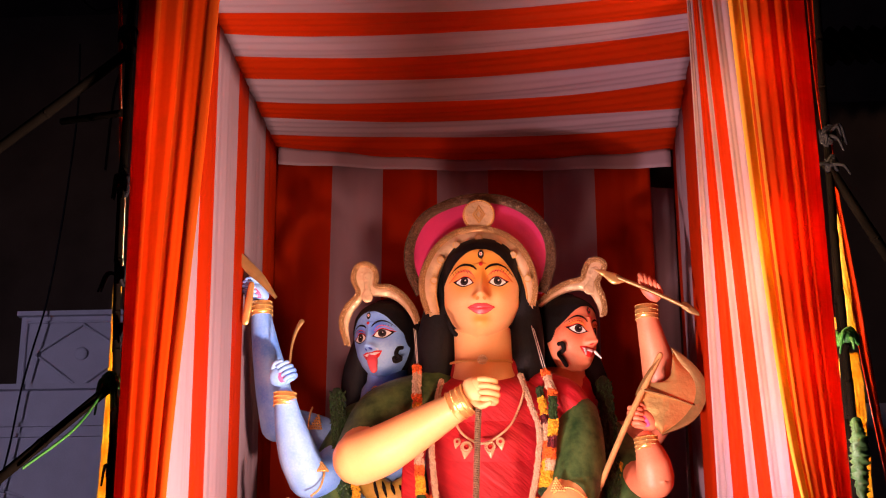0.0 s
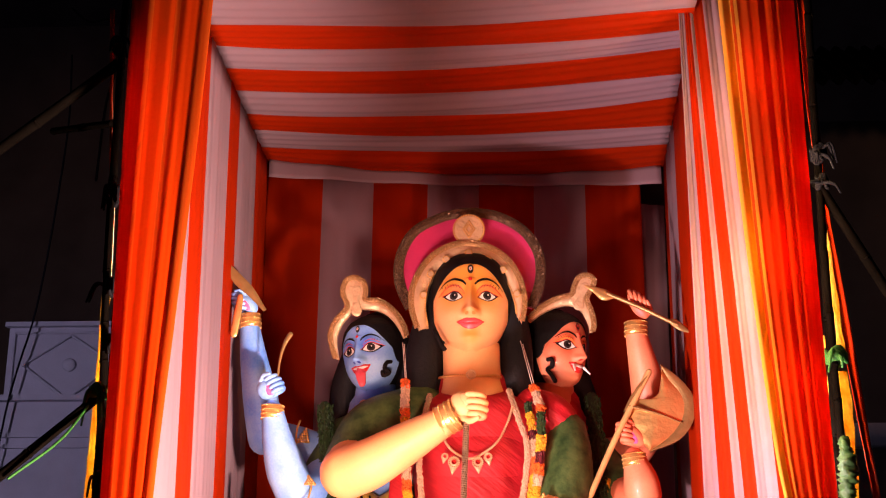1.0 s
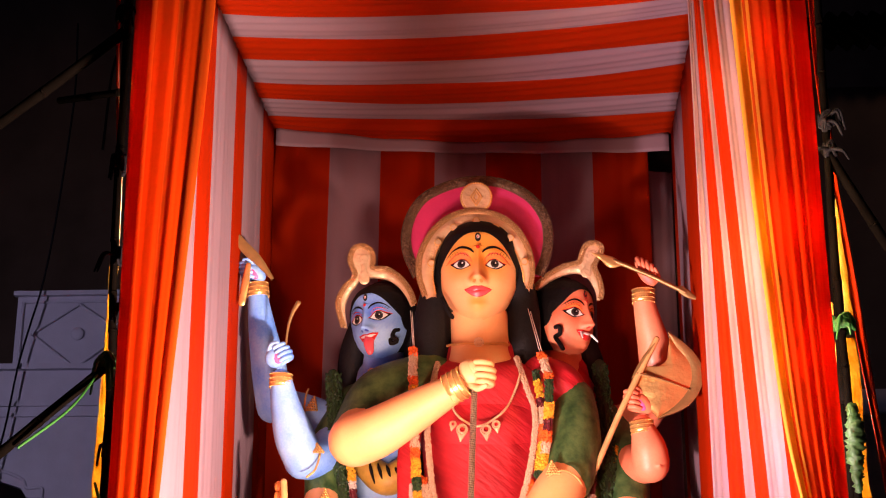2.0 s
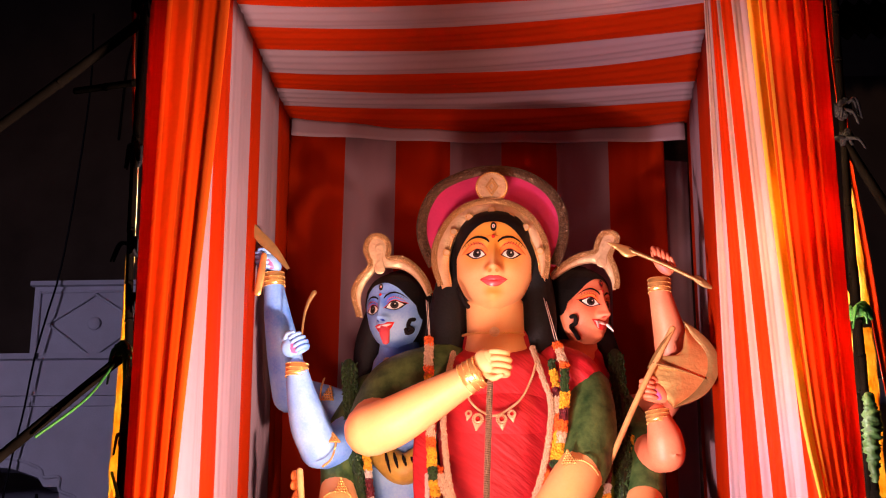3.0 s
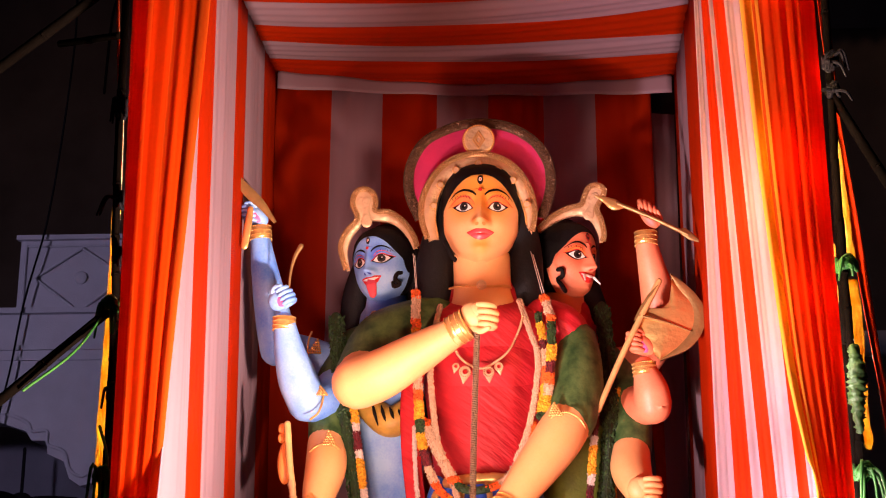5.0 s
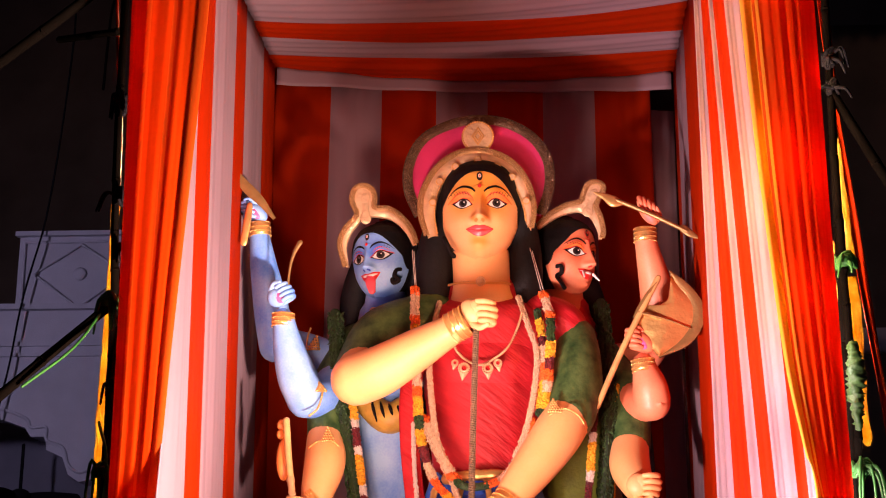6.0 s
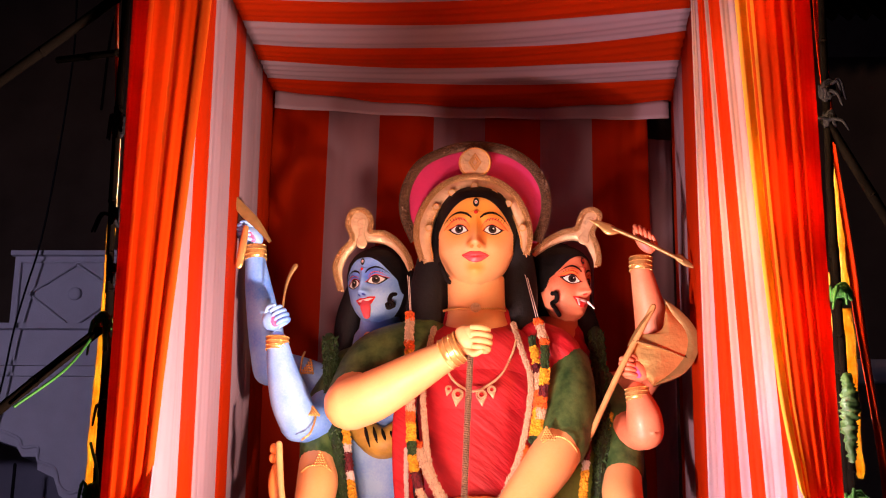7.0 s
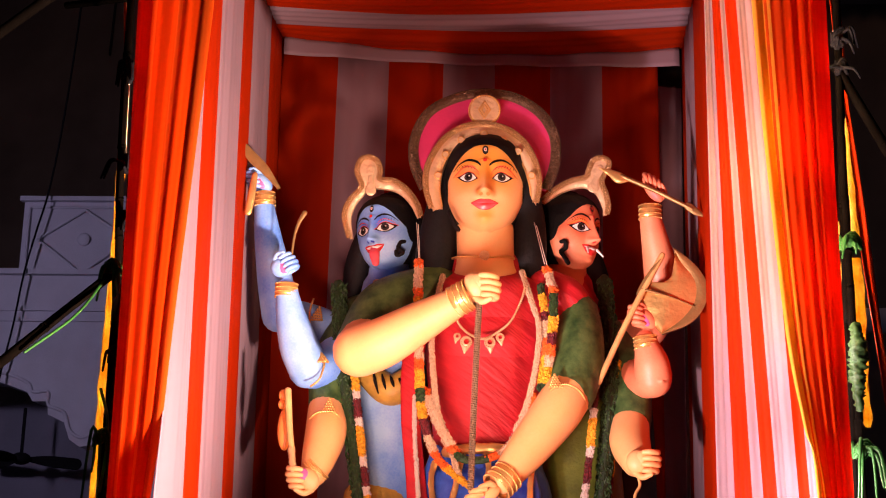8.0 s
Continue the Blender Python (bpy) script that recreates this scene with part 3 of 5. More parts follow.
def head(bm, c, s, yaw, roll, skin, mouth="closed", shade=BLU, eye=1.0):
    turn = Matrix.Translation(c) @ pose(0, 0, 0, 0, roll, yaw)

    def surf(u, z, lift=0.0):
        w = soft(z, WS)
        q = max(0.0, 1 - (u / w) ** 2)
        return turn @ (Vector((u, -soft(z, DS) * math.sqrt(q) - relief(u, z) - lift, z)) * s)

    nu, nv = 168, 130

    def hairy(x, z, front):
        return not front or z > 0.86 - 0.95 * abs(x) ** 2.3 or (abs(x) > 0.93 and z > -0.75)

    def shell(u, v):
        a = 2 * math.pi * u
        z = -1.27 + 2.67 * v
        w, d = soft(z, WS), soft(z, DS)
        x = w * math.sin(a)
        front = math.cos(a) > -0.05
        y = -d * math.cos(a) - (relief(x, z) if math.cos(a) > 0 else 0)
        k = 1.0 if front else 1.05
        return turn @ (Vector((x * k, y * k + (0.12 * d if not front else 0), z * (1.03 if k > 1 and z > 0.5 else 1))) * s)

    def slot(u, v):
        a = 2 * math.pi * u
        z = -1.27 + 2.67 * v
        return HR if hairy(soft(z, WS) * math.sin(a), z, math.cos(a) > -0.05) else skin
    grid(bm, shell, nu, nv, mat=slot, closed=True)

    def strip(upper, lower, mat, lift, n=24, k=5):
        """A painted shape on the face between two curves."""
        p, q = spline(upper, n), spline(lower, n)
        grid(bm, lambda i, j: surf(*(p[round(i * n)] * (1 - j) + q[round(i * n)] * j), lift), n, k, mat)

    def spot(u, z, ru, rz, mat, lift):
        strip([(u - ru * math.cos(a), z + rz * math.sin(a)) for a in np.linspace(0, math.pi, 9)],
              [(u - ru * math.cos(a), z - rz * math.sin(a)) for a in np.linspace(0, math.pi, 9)], mat, lift, 20, 6)

    edge = [-0.95, -0.9, -0.8, -0.65, -0.5, -0.3, -0.12, 0.12, 0.3, 0.5, 0.65, 0.8, 0.9, 0.95]
    strip([(a * 0.99, min(1.2, 0.86 - 0.95 * abs(a) ** 2.3 + 0.20)) for a in edge], [(a, 0.82 - 0.95 * abs(a) ** 2.3) for a in edge], HR, 0.03, 80, 6)
    for e in (-1, 1):
        m = lambda pts: [(e * a, b) for a, b in pts]
        lid = lambda pts: [(e * (0.41 + (a - 0.42) * eye), b * eye) for a, b in pts]
        if shade is not None:
            strip(m([(0.14, 0.08), (0.26, 0.26), (0.44, 0.31), (0.62, 0.24), (0.80, 0.06)]), m([(0.14, 0.02), (0.26, 0.10), (0.44, 0.15), (0.62, 0.10), (0.80, 0.04)]), shade, 0.006)
        strip(lid([(0.13, -0.06), (0.26, 0.11), (0.44, 0.17), (0.60, 0.10), (0.76, 0.05)]), lid([(0.13, -0.07), (0.26, -0.12), (0.44, -0.16), (0.60, -0.10), (0.76, 0.03)]), BLK, 0.012)
        strip(lid([(0.17, -0.04), (0.27, 0.08), (0.43, 0.14), (0.57, 0.09), (0.68, 0.02)]), lid([(0.17, -0.05), (0.27, -0.10), (0.43, -0.13), (0.57, -0.075), (0.68, 0.01)]), WHT, 0.022)
        spot(e * 0.41, 0.01 * eye, 0.128 * eye, 0.128 * eye, IRS, 0.034)
        spot(e * 0.41, 0.01 * eye, 0.06 * eye, 0.06 * eye, BLK, 0.044)
        spot(e * 0.41 + 0.03 * eye, 0.035 * eye, 0.02, 0.02, WHT, 0.052)
        strip(m([(0.10, 0.30), (0.22, 0.41), (0.42, 0.46), (0.62, 0.38), (0.80, 0.20)]), m([(0.11, 0.25), (0.22, 0.34), (0.42, 0.40), (0.62, 0.34), (0.80, 0.19)]), BLK, 0.012)
        strip(m([(0.16, 0.12), (0.28, 0.235), (0.44, 0.275), (0.60, 0.22), (0.74, 0.10)]), m([(0.16, 0.11), (0.28, 0.215), (0.44, 0.255), (0.60, 0.20), (0.74, 0.09)]), RD, 0.016)
        strip(lid([(0.11, -0.06), (0.25, 0.125), (0.44, 0.19), (0.62, 0.12), (0.80, 0.06)]), lid([(0.11, -0.08), (0.25, 0.0), (0.44, 0.0), (0.62, 0.0), (0.80, 0.045)]), RD, 0.008)
        for i in range(7):
            a = 0.26 + i * 0.07
            b = 0.16 + 0.07 * math.sin((a - 0.2) * 5)
            strip(m([(a - 0.006, b), (a + 0.014, b + 0.05), (a + 0.05, b + 0.09)]), m([(a + 0.006, b), (a + 0.024, b + 0.045), (a + 0.05, b + 0.088)]), BLK, 0.02, 6, 1)
        spot(e * 0.085, -0.50, 0.045, 0.026, BLU if skin == GLD else (SKT if skin == SBL else RD), 0.01)
    if mouth == "closed":
        strip([(-0.34, -0.645), (-0.15, -0.58), (-0.05, -0.565), (0, -0.58), (0.05, -0.565), (0.15, -0.58), (0.34, -0.645)],
              [(-0.34, -0.655), (-0.17, -0.80), (-0.06, -0.845), (0, -0.85), (0.06, -0.845), (0.17, -0.80), (0.34, -0.655)], RD, 0.005)
        strip([(-0.30, -0.66), (-0.14, -0.60), (-0.05, -0.585), (0, -0.60), (0.05, -0.585), (0.14, -0.60), (0.30, -0.66)],
              [(-0.30, -0.665), (-0.14, -0.69), (-0.05, -0.70), (0, -0.705), (0.05, -0.70), (0.14, -0.69), (0.30, -0.665)], LP, 0.012)
        strip([(-0.30, -0.67), (-0.14, -0.70), (0, -0.715), (0.14, -0.70), (0.30, -0.67)],
              [(-0.30, -0.675), (-0.16, -0.79), (0, -0.83), (0.16, -0.79), (0.30, -0.675)], LP, 0.014)
        strip([(-0.31, -0.662), (-0.1, -0.692), (0, -0.705), (0.1, -0.692), (0.31, -0.662)], [(-0.31, -0.672), (-0.1, -0.708), (0, -0.72), (0.1, -0.708), (0.31, -0.672)], RD, 0.022)
    else:
        strip([(-0.36, -0.56), (-0.18, -0.55), (0, -0.57), (0.18, -0.55), (0.36, -0.56)], [(-0.36, -0.58), (-0.2, -0.80), (0, -0.88), (0.2, -0.80), (0.36, -0.58)], RD, 0.012)
        strip([(-0.29, -0.61), (-0.15, -0.605), (0, -0.615), (0.15, -0.605), (0.29, -0.61)], [(-0.29, -0.625), (-0.15, -0.69), (0, -0.71), (0.15, -0.69), (0.29, -0.625)], WHT, 0.022)
        if mouth == "tongue":
            tg = [turn @ (Vector((0.04, -0.93, -0.70)) * s), turn @ (Vector((0.05, -0.99, -0.88)) * s), turn @ (Vector((0.06, -0.95, -1.16)) * s)]
            tube(bm, tg, [0.15 * s, 0.17 * s, 0.12 * s], LP, n=14, steps=14, flat=0.45)
        else:
            for e in (-1, 1):
                tube(bm, [turn @ (Vector((e * 0.24, -0.98, -0.68)) * s), turn @ (Vector((e * 0.36, -1.12, -0.88)) * s)], [0.05 * s, 0.025 * s], WHT, n=8)
    spot(0, 0.40, 0.05, 0.05, RD, 0.02)
    if skin == SPK:
        strip([(-0.12, 0.70), (-0.07, 0.56), (0, 0.50), (0.07, 0.56), (0.12, 0.70)], [(-0.10, 0.72), (-0.05, 0.62), (0, 0.58), (0.05, 0.62), (0.10, 0.72)], RD, 0.018)
    spot(0, 0.68, 0.075, 0.12, IRS, 0.026)
    spot(0, 0.69, 0.038, 0.05, WHT if skin != SPK else RD, 0.036)
    spot(0, 0.685, 0.018, 0.03, RD, 0.044)
    return surf


def fist(bm, c, s, across, out, mat, palm=PLM):
    """A closed hand: palm, four curled fingers stacked along across, and a thumb."""
    c, ax, o = Vector(c), Vector(across).normalized(), Vector(out).normalized()
    f = Vector((0, -1, 0))
    q = Matrix((o, f, ax)).transposed()
    ball(bm, c - o * 0.25 * s + f * 0.02 * s, (0.52 * s, 0.36 * s, 0.52 * s), mat, 18, q.to_3x3())
    ball(bm, c - o * 0.12 * s + f * 0.24 * s - ax * 0.12 * s, (0.30 * s, 0.16 * s, 0.34 * s), palm, 12, q.to_3x3())
    for i in range(4):
        b = c + ax * (i - 1.5) * 0.245 * s
        k = (0.95, 1.05, 1.0, 0.85)[i]
        tube(bm, [b - o * 0.1 * s - f * 0.2 * s, b + o * 0.42 * s * k - f * 0.12 * s, b + o * 0.52 * s * k + f * 0.2 * s, b + o * 0.22 * s * k + f * 0.42 * s, b - o * 0.05 * s + f * 0.36 * s],
             [0.13 * s, 0.135 * s, 0.13 * s, 0.12 * s, 0.10 * s], mat, n=10, steps=18)
    tube(bm, [c - o * 0.4 * s + ax * 0.4 * s, c - o * 0.1 * s + ax * 0.62 * s + f * 0.25 * s, c + o * 0.22 * s + ax * 0.52 * s + f * 0.42 * s], [0.15 * s, 0.13 * s, 0.10 * s], mat, n=10, steps=12)


def limb(bm, pts, radii, mat):
    tube(bm, pts, radii, mat, n=20, steps=28)


# the tall middle statue
bm = bmesh.new()
FACE = Vector((-0.352, 7.800, 4.006))
C1 = (FACE.x, 8.0, FACE.z)
head(bm, C1, 0.215, 1.5, 0, GLD, eye=0.78)
tube(bm, [(C1[0], 8.06, C1[2] - 0.22), (C1[0] + 0.005, 8.07, C1[2] - 0.40), (C1[0] + 0.01, 8.08, C1[2] - 0.56)], [0.155, 0.16, 0.21], GLD, n=26, steps=14, flat=0.9)
tube(bm, [(-0.341, 8.100, 3.542), (-0.340, 8.100, 3.442), (-0.336, 8.100, 3.225), (-0.337, 8.100, 2.891), (-0.339, 8.100, 2.607), (-0.336, 8.100, 2.446)], [0.20, 0.33, 0.34, 0.30, 0.265, 0.27], BLS, n=36, steps=30, flat=0.66)
ball(bm, (-0.333, 8.020, 3.179), (0.30, 0.16, 0.22), BLS, 28)
tube(bm, [(-0.337, 8.100, 2.498), (-0.336, 8.100, 2.431), (C1[0], 8.1, 2.0), (C1[0], 8.1, 1.1)], [0.27, 0.34, 0.44, 0.55], SKT, n=40, steps=30, flat=0.72)
# waist band, gold-edged folds and the sash
tube(bm, [(-0.528, 7.920, 2.568), (-0.424, 7.860, 2.576), (-0.328, 7.850, 2.579), (-0.223, 7.860, 2.579), (-0.123, 7.920, 2.574)], [0.028] * 5, GD, n=10, steps=24, flat=0.4, wobble=0.3)
for p0, p1, p2 in (((-0.317, 7.850, 2.574), (-0.303, 7.830, 2.475), (-0.295, 7.820, 2.333)), ((-0.438, 7.870, 2.563), (-0.458, 7.850, 2.446), (-0.489, 7.840, 2.303)), ((-0.583, 7.900, 2.507), (-0.597, 7.880, 2.419), (-0.581, 7.860, 2.275)), ((-0.079, 7.900, 2.543), (-0.092, 7.880, 2.427), (-0.097, 7.860, 2.283))):
    tube(bm, [p0, p1, p2], [0.018, 0.016, 0.016], GD, n=8, steps=12, flat=0.4, wobble=0.3)
for k in range(7):
    x = -0.30 + 0.1 * k
    tube(bm, [(C1[0] + x * 0.75, 7.92 + abs(x) * 0.15, 2.58), (C1[0] + x * 0.95, 7.89 + abs(x) * 0.15, 2.3), (C1[0] + x * 1.2, 7.84 + abs(x) * 0.15, 1.6)], [0.03, 0.04, 0.05], SKT, n=10, steps=12)
tube(bm, [(-0.028, 8.100, 3.469), (0.077, 8.060, 3.405), (0.143, 8.030, 3.320)], [0.11, 0.12, 0.10], BLS, n=18, steps=12)
# red cloth end falling beside the garlands
tube(bm, [(-0.66, 8.02, 3.35), (-0.715, 7.96, 3.05), (-0.715, 7.93, 2.75), (-0.68, 7.90, 2.45), (-0.64, 7.88, 2.1)], [0.05, 0.055, 0.05, 0.05, 0.06], BLS, n=14, steps=24, flat=0.4)
# sleeves and arms
limb(bm, [(-0.621, 8.120, 3.444), (-0.856, 8.050, 3.318), (-0.968, 7.900, 3.119)], [0.16, 0.185, 0.15], SLV)
limb(bm, [(-0.973, 7.740, 3.053), (-0.841, 7.680, 3.090), (-0.651, 7.620, 3.184), (-0.450, 7.550, 3.281)], [0.135, 0.128, 0.105, 0.072], GLD)
limb(bm, [(-0.973, 7.740, 3.053), (-0.954, 7.900, 3.134)], [0.13, 0.14], GLD)
fist(bm, (-0.331, 7.520, 3.345), 0.135, (0.1, 0, -1), (1, 0, -0.1), GLD, GLD)
limb(bm, [(0.155, 8.030, 3.320), (0.154, 7.990, 3.208), (0.141, 7.930, 3.047), (0.106, 7.860, 2.882)], [0.105, 0.125, 0.14, 0.135], SLV)
limb(bm, [(0.106, 7.860, 2.893), (0.034, 7.780, 2.758), (-0.092, 7.680, 2.573), (-0.218, 7.580, 2.399)], [0.125, 0.125, 0.105, 0.072], GLD)
fist(bm, (-0.334, 7.540, 2.300), 0.125, (0.5, 0, 0.8), (-1, 0, -0.2), GLD)
# the arms behind, with green sleeves
limb(bm, [(-1.038, 8.300, 3.354), (-1.170, 8.200, 3.082), (-1.174, 8.080, 2.832)], [0.12, 0.115, 0.10], SLV)
limb(bm, [(-1.176, 8.060, 2.799), (-1.160, 7.980, 2.669), (-1.178, 7.900, 2.527), (-1.196, 7.850, 2.434)], [0.095, 0.108, 0.09, 0.065], GLD)
fist(bm, (-1.247, 7.800, 2.406), 0.12, (0.1, 0, -1), (-1, 0, 0.1), GLD)
limb(bm, [(0.312, 8.350, 3.250), (0.419, 8.250, 3.047), (0.429, 8.120, 2.769)], [0.12, 0.12, 0.105], SLV)
limb(bm, [(0.422, 8.100, 2.746), (0.417, 8.020, 2.638), (0.445, 7.920, 2.539)], [0.10, 0.105, 0.085], GLD)
fist(bm, (0.480, 7.840, 2.522), 0.125, (0, 0, -1), (1, 0, 0), GLD, GLD)
# hair falling behind the shoulders
tube(bm, [(C1[0] - 0.19, 8.02, C1[2] + 0.10), (C1[0] - 0.245, 8.06, C1[2] - 0.15), (C1[0] - 0.265, 8.1, C1[2] - 0.40), (C1[0] - 0.27, 8.12, C1[2] - 0.70)], [0.06, 0.09, 0.115, 0.10], HR, n=16, steps=24, flat=0.7)
tube(bm, [(C1[0] + 0.19, 8.02, C1[2] + 0.10), (C1[0] + 0.235, 8.06, C1[2] - 0.15), (C1[0] + 0.235, 8.1, C1[2] - 0.40), (C1[0] + 0.22, 8.12, C1[2] - 0.66)], [0.06, 0.085, 0.095, 0.08], HR, n=16, steps=24, flat=0.7)
ball(bm, (C1[0], 8.22, C1[2] - 0.2), (0.30, 0.13, 0.55), HR, 24)
tagged(part("statue", bm, SLOTS), "painted clay statue with golden skin, red blouse and green sleeves", "statue", "statues standing in the tent")

# the blue statue
bm = bmesh.new()
FACE = Vector((-0.906, 8.120, 3.806))
C2 = (FACE.x, 8.27, FACE.z)
head(bm, C2, 0.168, -24, -5, SBL, "tongue", None)
tube(bm, [(C2[0] + 0.02, 8.31, C2[2] - 0.16), (C2[0] + 0.01, 8.32, C2[2] - 0.42)], [0.115, 0.14], SBL, n=20, flat=0.9)
tube(bm, [(-0.889, 8.330, 3.490), (-0.883, 8.330, 3.298), (-0.876, 8.300, 2.978), (-0.865, 8.300, 2.640), (-0.883, 8.300, 2.30)], [0.16, 0.24, 0.22, 0.185, 0.20], SBL, n=28, steps=26, flat=0.7)
tube(bm, [(-0.899, 8.300, 2.31), (C2[0], 8.3, 2.0), (C2[0], 8.3, 1.1)], [0.21, 0.30, 0.36], TN, n=28, steps=16, flat=0.75)
limb(bm, [(-1.011, 8.160, 3.045), (-0.850, 8.120, 2.918), (-0.731, 8.120, 2.980)], [0.06, 0.085, 0.07], TN)
for k in range(4):
    x = -0.93 + 0.045 * k
    tube(bm, [(x, 8.055, 3.0 - 0.01 * k), (x + 0.012, 8.03, 2.95), (x + 0.03, 8.045, 2.885 + 0.008 * k)], [0.004, 0.009, 0.003], BLK, n=6, steps=8)
limb(bm, [(-1.091, 8.380, 3.242), (-1.290, 8.320, 3.308), (-1.474, 8.220, 3.349)], [0.10, 0.105, 0.095], SBL)
limb(bm, [(-1.486, 8.220, 3.333), (-1.502, 8.170, 3.512), (-1.546, 8.120, 3.755), (-1.574, 8.100, 3.936)], [0.09, 0.098, 0.075, 0.054], SBL)
fist(bm, (-1.605, 8.060, 4.054), 0.105, (-0.3, 0, 1), (-1, 0, 0.2), SBL)
limb(bm, [(-1.119, 8.250, 3.185), (-1.198, 8.080, 3.029), (-1.271, 7.970, 2.994)], [0.10, 0.105, 0.10], SBL)
limb(bm, [(-1.273, 7.960, 3.013), (-1.317, 7.940, 3.123), (-1.363, 7.920, 3.271), (-1.390, 7.900, 3.413)], [0.105, 0.105, 0.08, 0.056], SBL)
fist(bm, (-1.399, 7.880, 3.537), 0.105, (-0.5, 0, 0.9), (0.9, 0, 0.5), SBL)
tube(bm, [(C2[0] - 0.10, 8.28, C2[2] + 0.08), (C2[0] - 0.17, 8.34, C2[2] - 0.2), (C2[0] - 0.16, 8.36, C2[2] - 0.55)], [0.05, 0.075, 0.06], HR, n=14, steps=18, flat=0.7)
tube(bm, [(C2[0] + 0.14, 8.28, C2[2] + 0.12), (C2[0] + 0.18, 8.30, C2[2] - 0.15), (C2[0] + 0.17, 8.36, C2[2] - 0.42)], [0.05, 0.07, 0.06], HR, n=14, steps=18, flat=0.7)
ball(bm, (C2[0], 8.42, C2[2] - 0.1), (0.20, 0.10, 0.40), HR, 20)
tagged(part("statue", bm, SLOTS), "painted blue clay statue with red tongue and black hair", "statue", "statues standing in the tent")

# the pink statue
bm = bmesh.new()
FACE = Vector((0.107, 8.120, 3.821))
C3 = (FACE.x, 8.27, FACE.z)
head(bm, C3, 0.168, 47, 0, SPK, "fangs", BLU)
tube(bm, [(C3[0] - 0.02, 8.31, C3[2] - 0.16), (C3[0] - 0.03, 8.32, C3[2] - 0.42)], [0.11, 0.14], SPK, n=20, flat=0.9)
tube(bm, [(0.080, 8.330, 3.513), (0.081, 8.330, 3.339), (0.112, 8.300, 3.083), (0.158, 8.300, 2.868)], [0.16, 0.25, 0.24, 0.20], BLS, n=28, steps=20, flat=0.7)
tube(bm, [(0.173, 8.300, 2.929), (0.173, 8.300, 2.685), (C3[0] + 0.05, 8.3, 2.0), (C3[0] + 0.05, 8.3, 1.1)], [0.20, 0.20, 0.28, 0.36], OLV, n=28, steps=20, flat=0.75)
limb(bm, [(0.361, 8.400, 3.261), (0.511, 8.340, 3.282), (0.607, 8.280, 3.411)], [0.10, 0.10, 0.09], SPK)
limb(bm, [(0.606, 8.260, 3.486), (0.592, 8.200, 3.629), (0.559, 8.140, 3.771), (0.533, 8.100, 3.887)], [0.088, 0.09, 0.072, 0.056], SPK)
fist(bm, (0.550, 8.060, 4.028), 0.105, (0.8, 0, -0.35), (-0.2, 0, 1), SPK)
limb(bm, [(0.358, 8.360, 3.127), (0.468, 8.150, 2.999), (0.538, 8.000, 2.969)], [0.09, 0.095, 0.095], SPK)
limb(bm, [(0.538, 8.000, 2.981), (0.525, 7.970, 3.058), (0.496, 7.950, 3.162)], [0.098, 0.09, 0.058], SPK)
fist(bm, (0.472, 7.920, 3.281), 0.11, (-0.2, 0, 1), (-0.9, 0, 0.2), SPK)
tube(bm, [(C3[0] - 0.14, 8.25, C3[2] + 0.12), (C3[0] - 0.17, 8.27, C3[2] - 0.15), (C3[0] - 0.13, 8.3, C3[2] - 0.36)], [0.05, 0.065, 0.045], HR, n=14, steps=18, flat=0.7)
tube(bm, [(C3[0] + 0.06, 8.36, C3[2]), (C3[0] + 0.14, 8.42, C3[2] - 0.3), (C3[0] + 0.16, 8.45, C3[2] - 0.55)], [0.08, 0.10, 0.09], HR, n=14, steps=18, flat=0.7)
ball(bm, (C3[0] - 0.02, 8.42, C3[2] - 0.1), (0.20, 0.10, 0.40), HR, 20)
tube(bm, [(0.367, 8.550, 3.226), (0.396, 8.550, 2.783), (C3[0] + 0.3, 8.5, 1.1)], [0.14, 0.18, 0.2], HR, n=16)
tagged(part("statue", bm, SLOTS), "painted pink clay statue with white fangs and black hair", "statue", "statues standing in the tent")


# ---- crowns ----
TINSEL = material("gold_tinsel", (0.30, 0.15, 0.05), 0.3, 0.5, alt=(0.82, 0.52, 0.25), bump=0, island=True)
TINSEL_DARK = material("dull_brown_tinsel", (0.05, 0.026, 0.016), 0.35, 0.5, alt=(0.34, 0.20, 0.11), bump=0, island=True)
CROWN = material("pale_gold_card", (0.80, 0.55, 0.32), 0.38, 0.35, var=0.2, scale=12, bump=0.4, fine=40)
PINK = material("pink_satin", (0.75, 0.05, 0.19), 0.4, var=0.12, scale=5, bump=0.1)


def xz(pts):
    return [(p[0], p[2]) for p in pts]


def sheet(bm, outer, inner, y, t, n=60, bow=0.0, k=4, mat=0):
    """A card cut between two curves in a plane facing the street, with thickness."""
    p, q = spline(xz(outer), n), spline(xz(inner), n)

    def fn(u, v, dy):
        a = p[round(u * n)] * (1 - v) + q[round(u * n)] * v
        return (a[0], y + dy - bow * math.sin(math.pi * v), a[1])
    front = grid(bm, lambda u, v: fn(u, v, 0), n, k, mat)
    back = grid(bm, lambda u, v: fn(u, v, t), n, k, mat)
    for i in range(n):
        for j in (0, k):
            bm.faces.new((front[i][j], front[i + 1][j], back[i + 1][j], back[i][j])).material_index = mat
            bm.edges.get((front[i][j], front[i + 1][j])).smooth = False


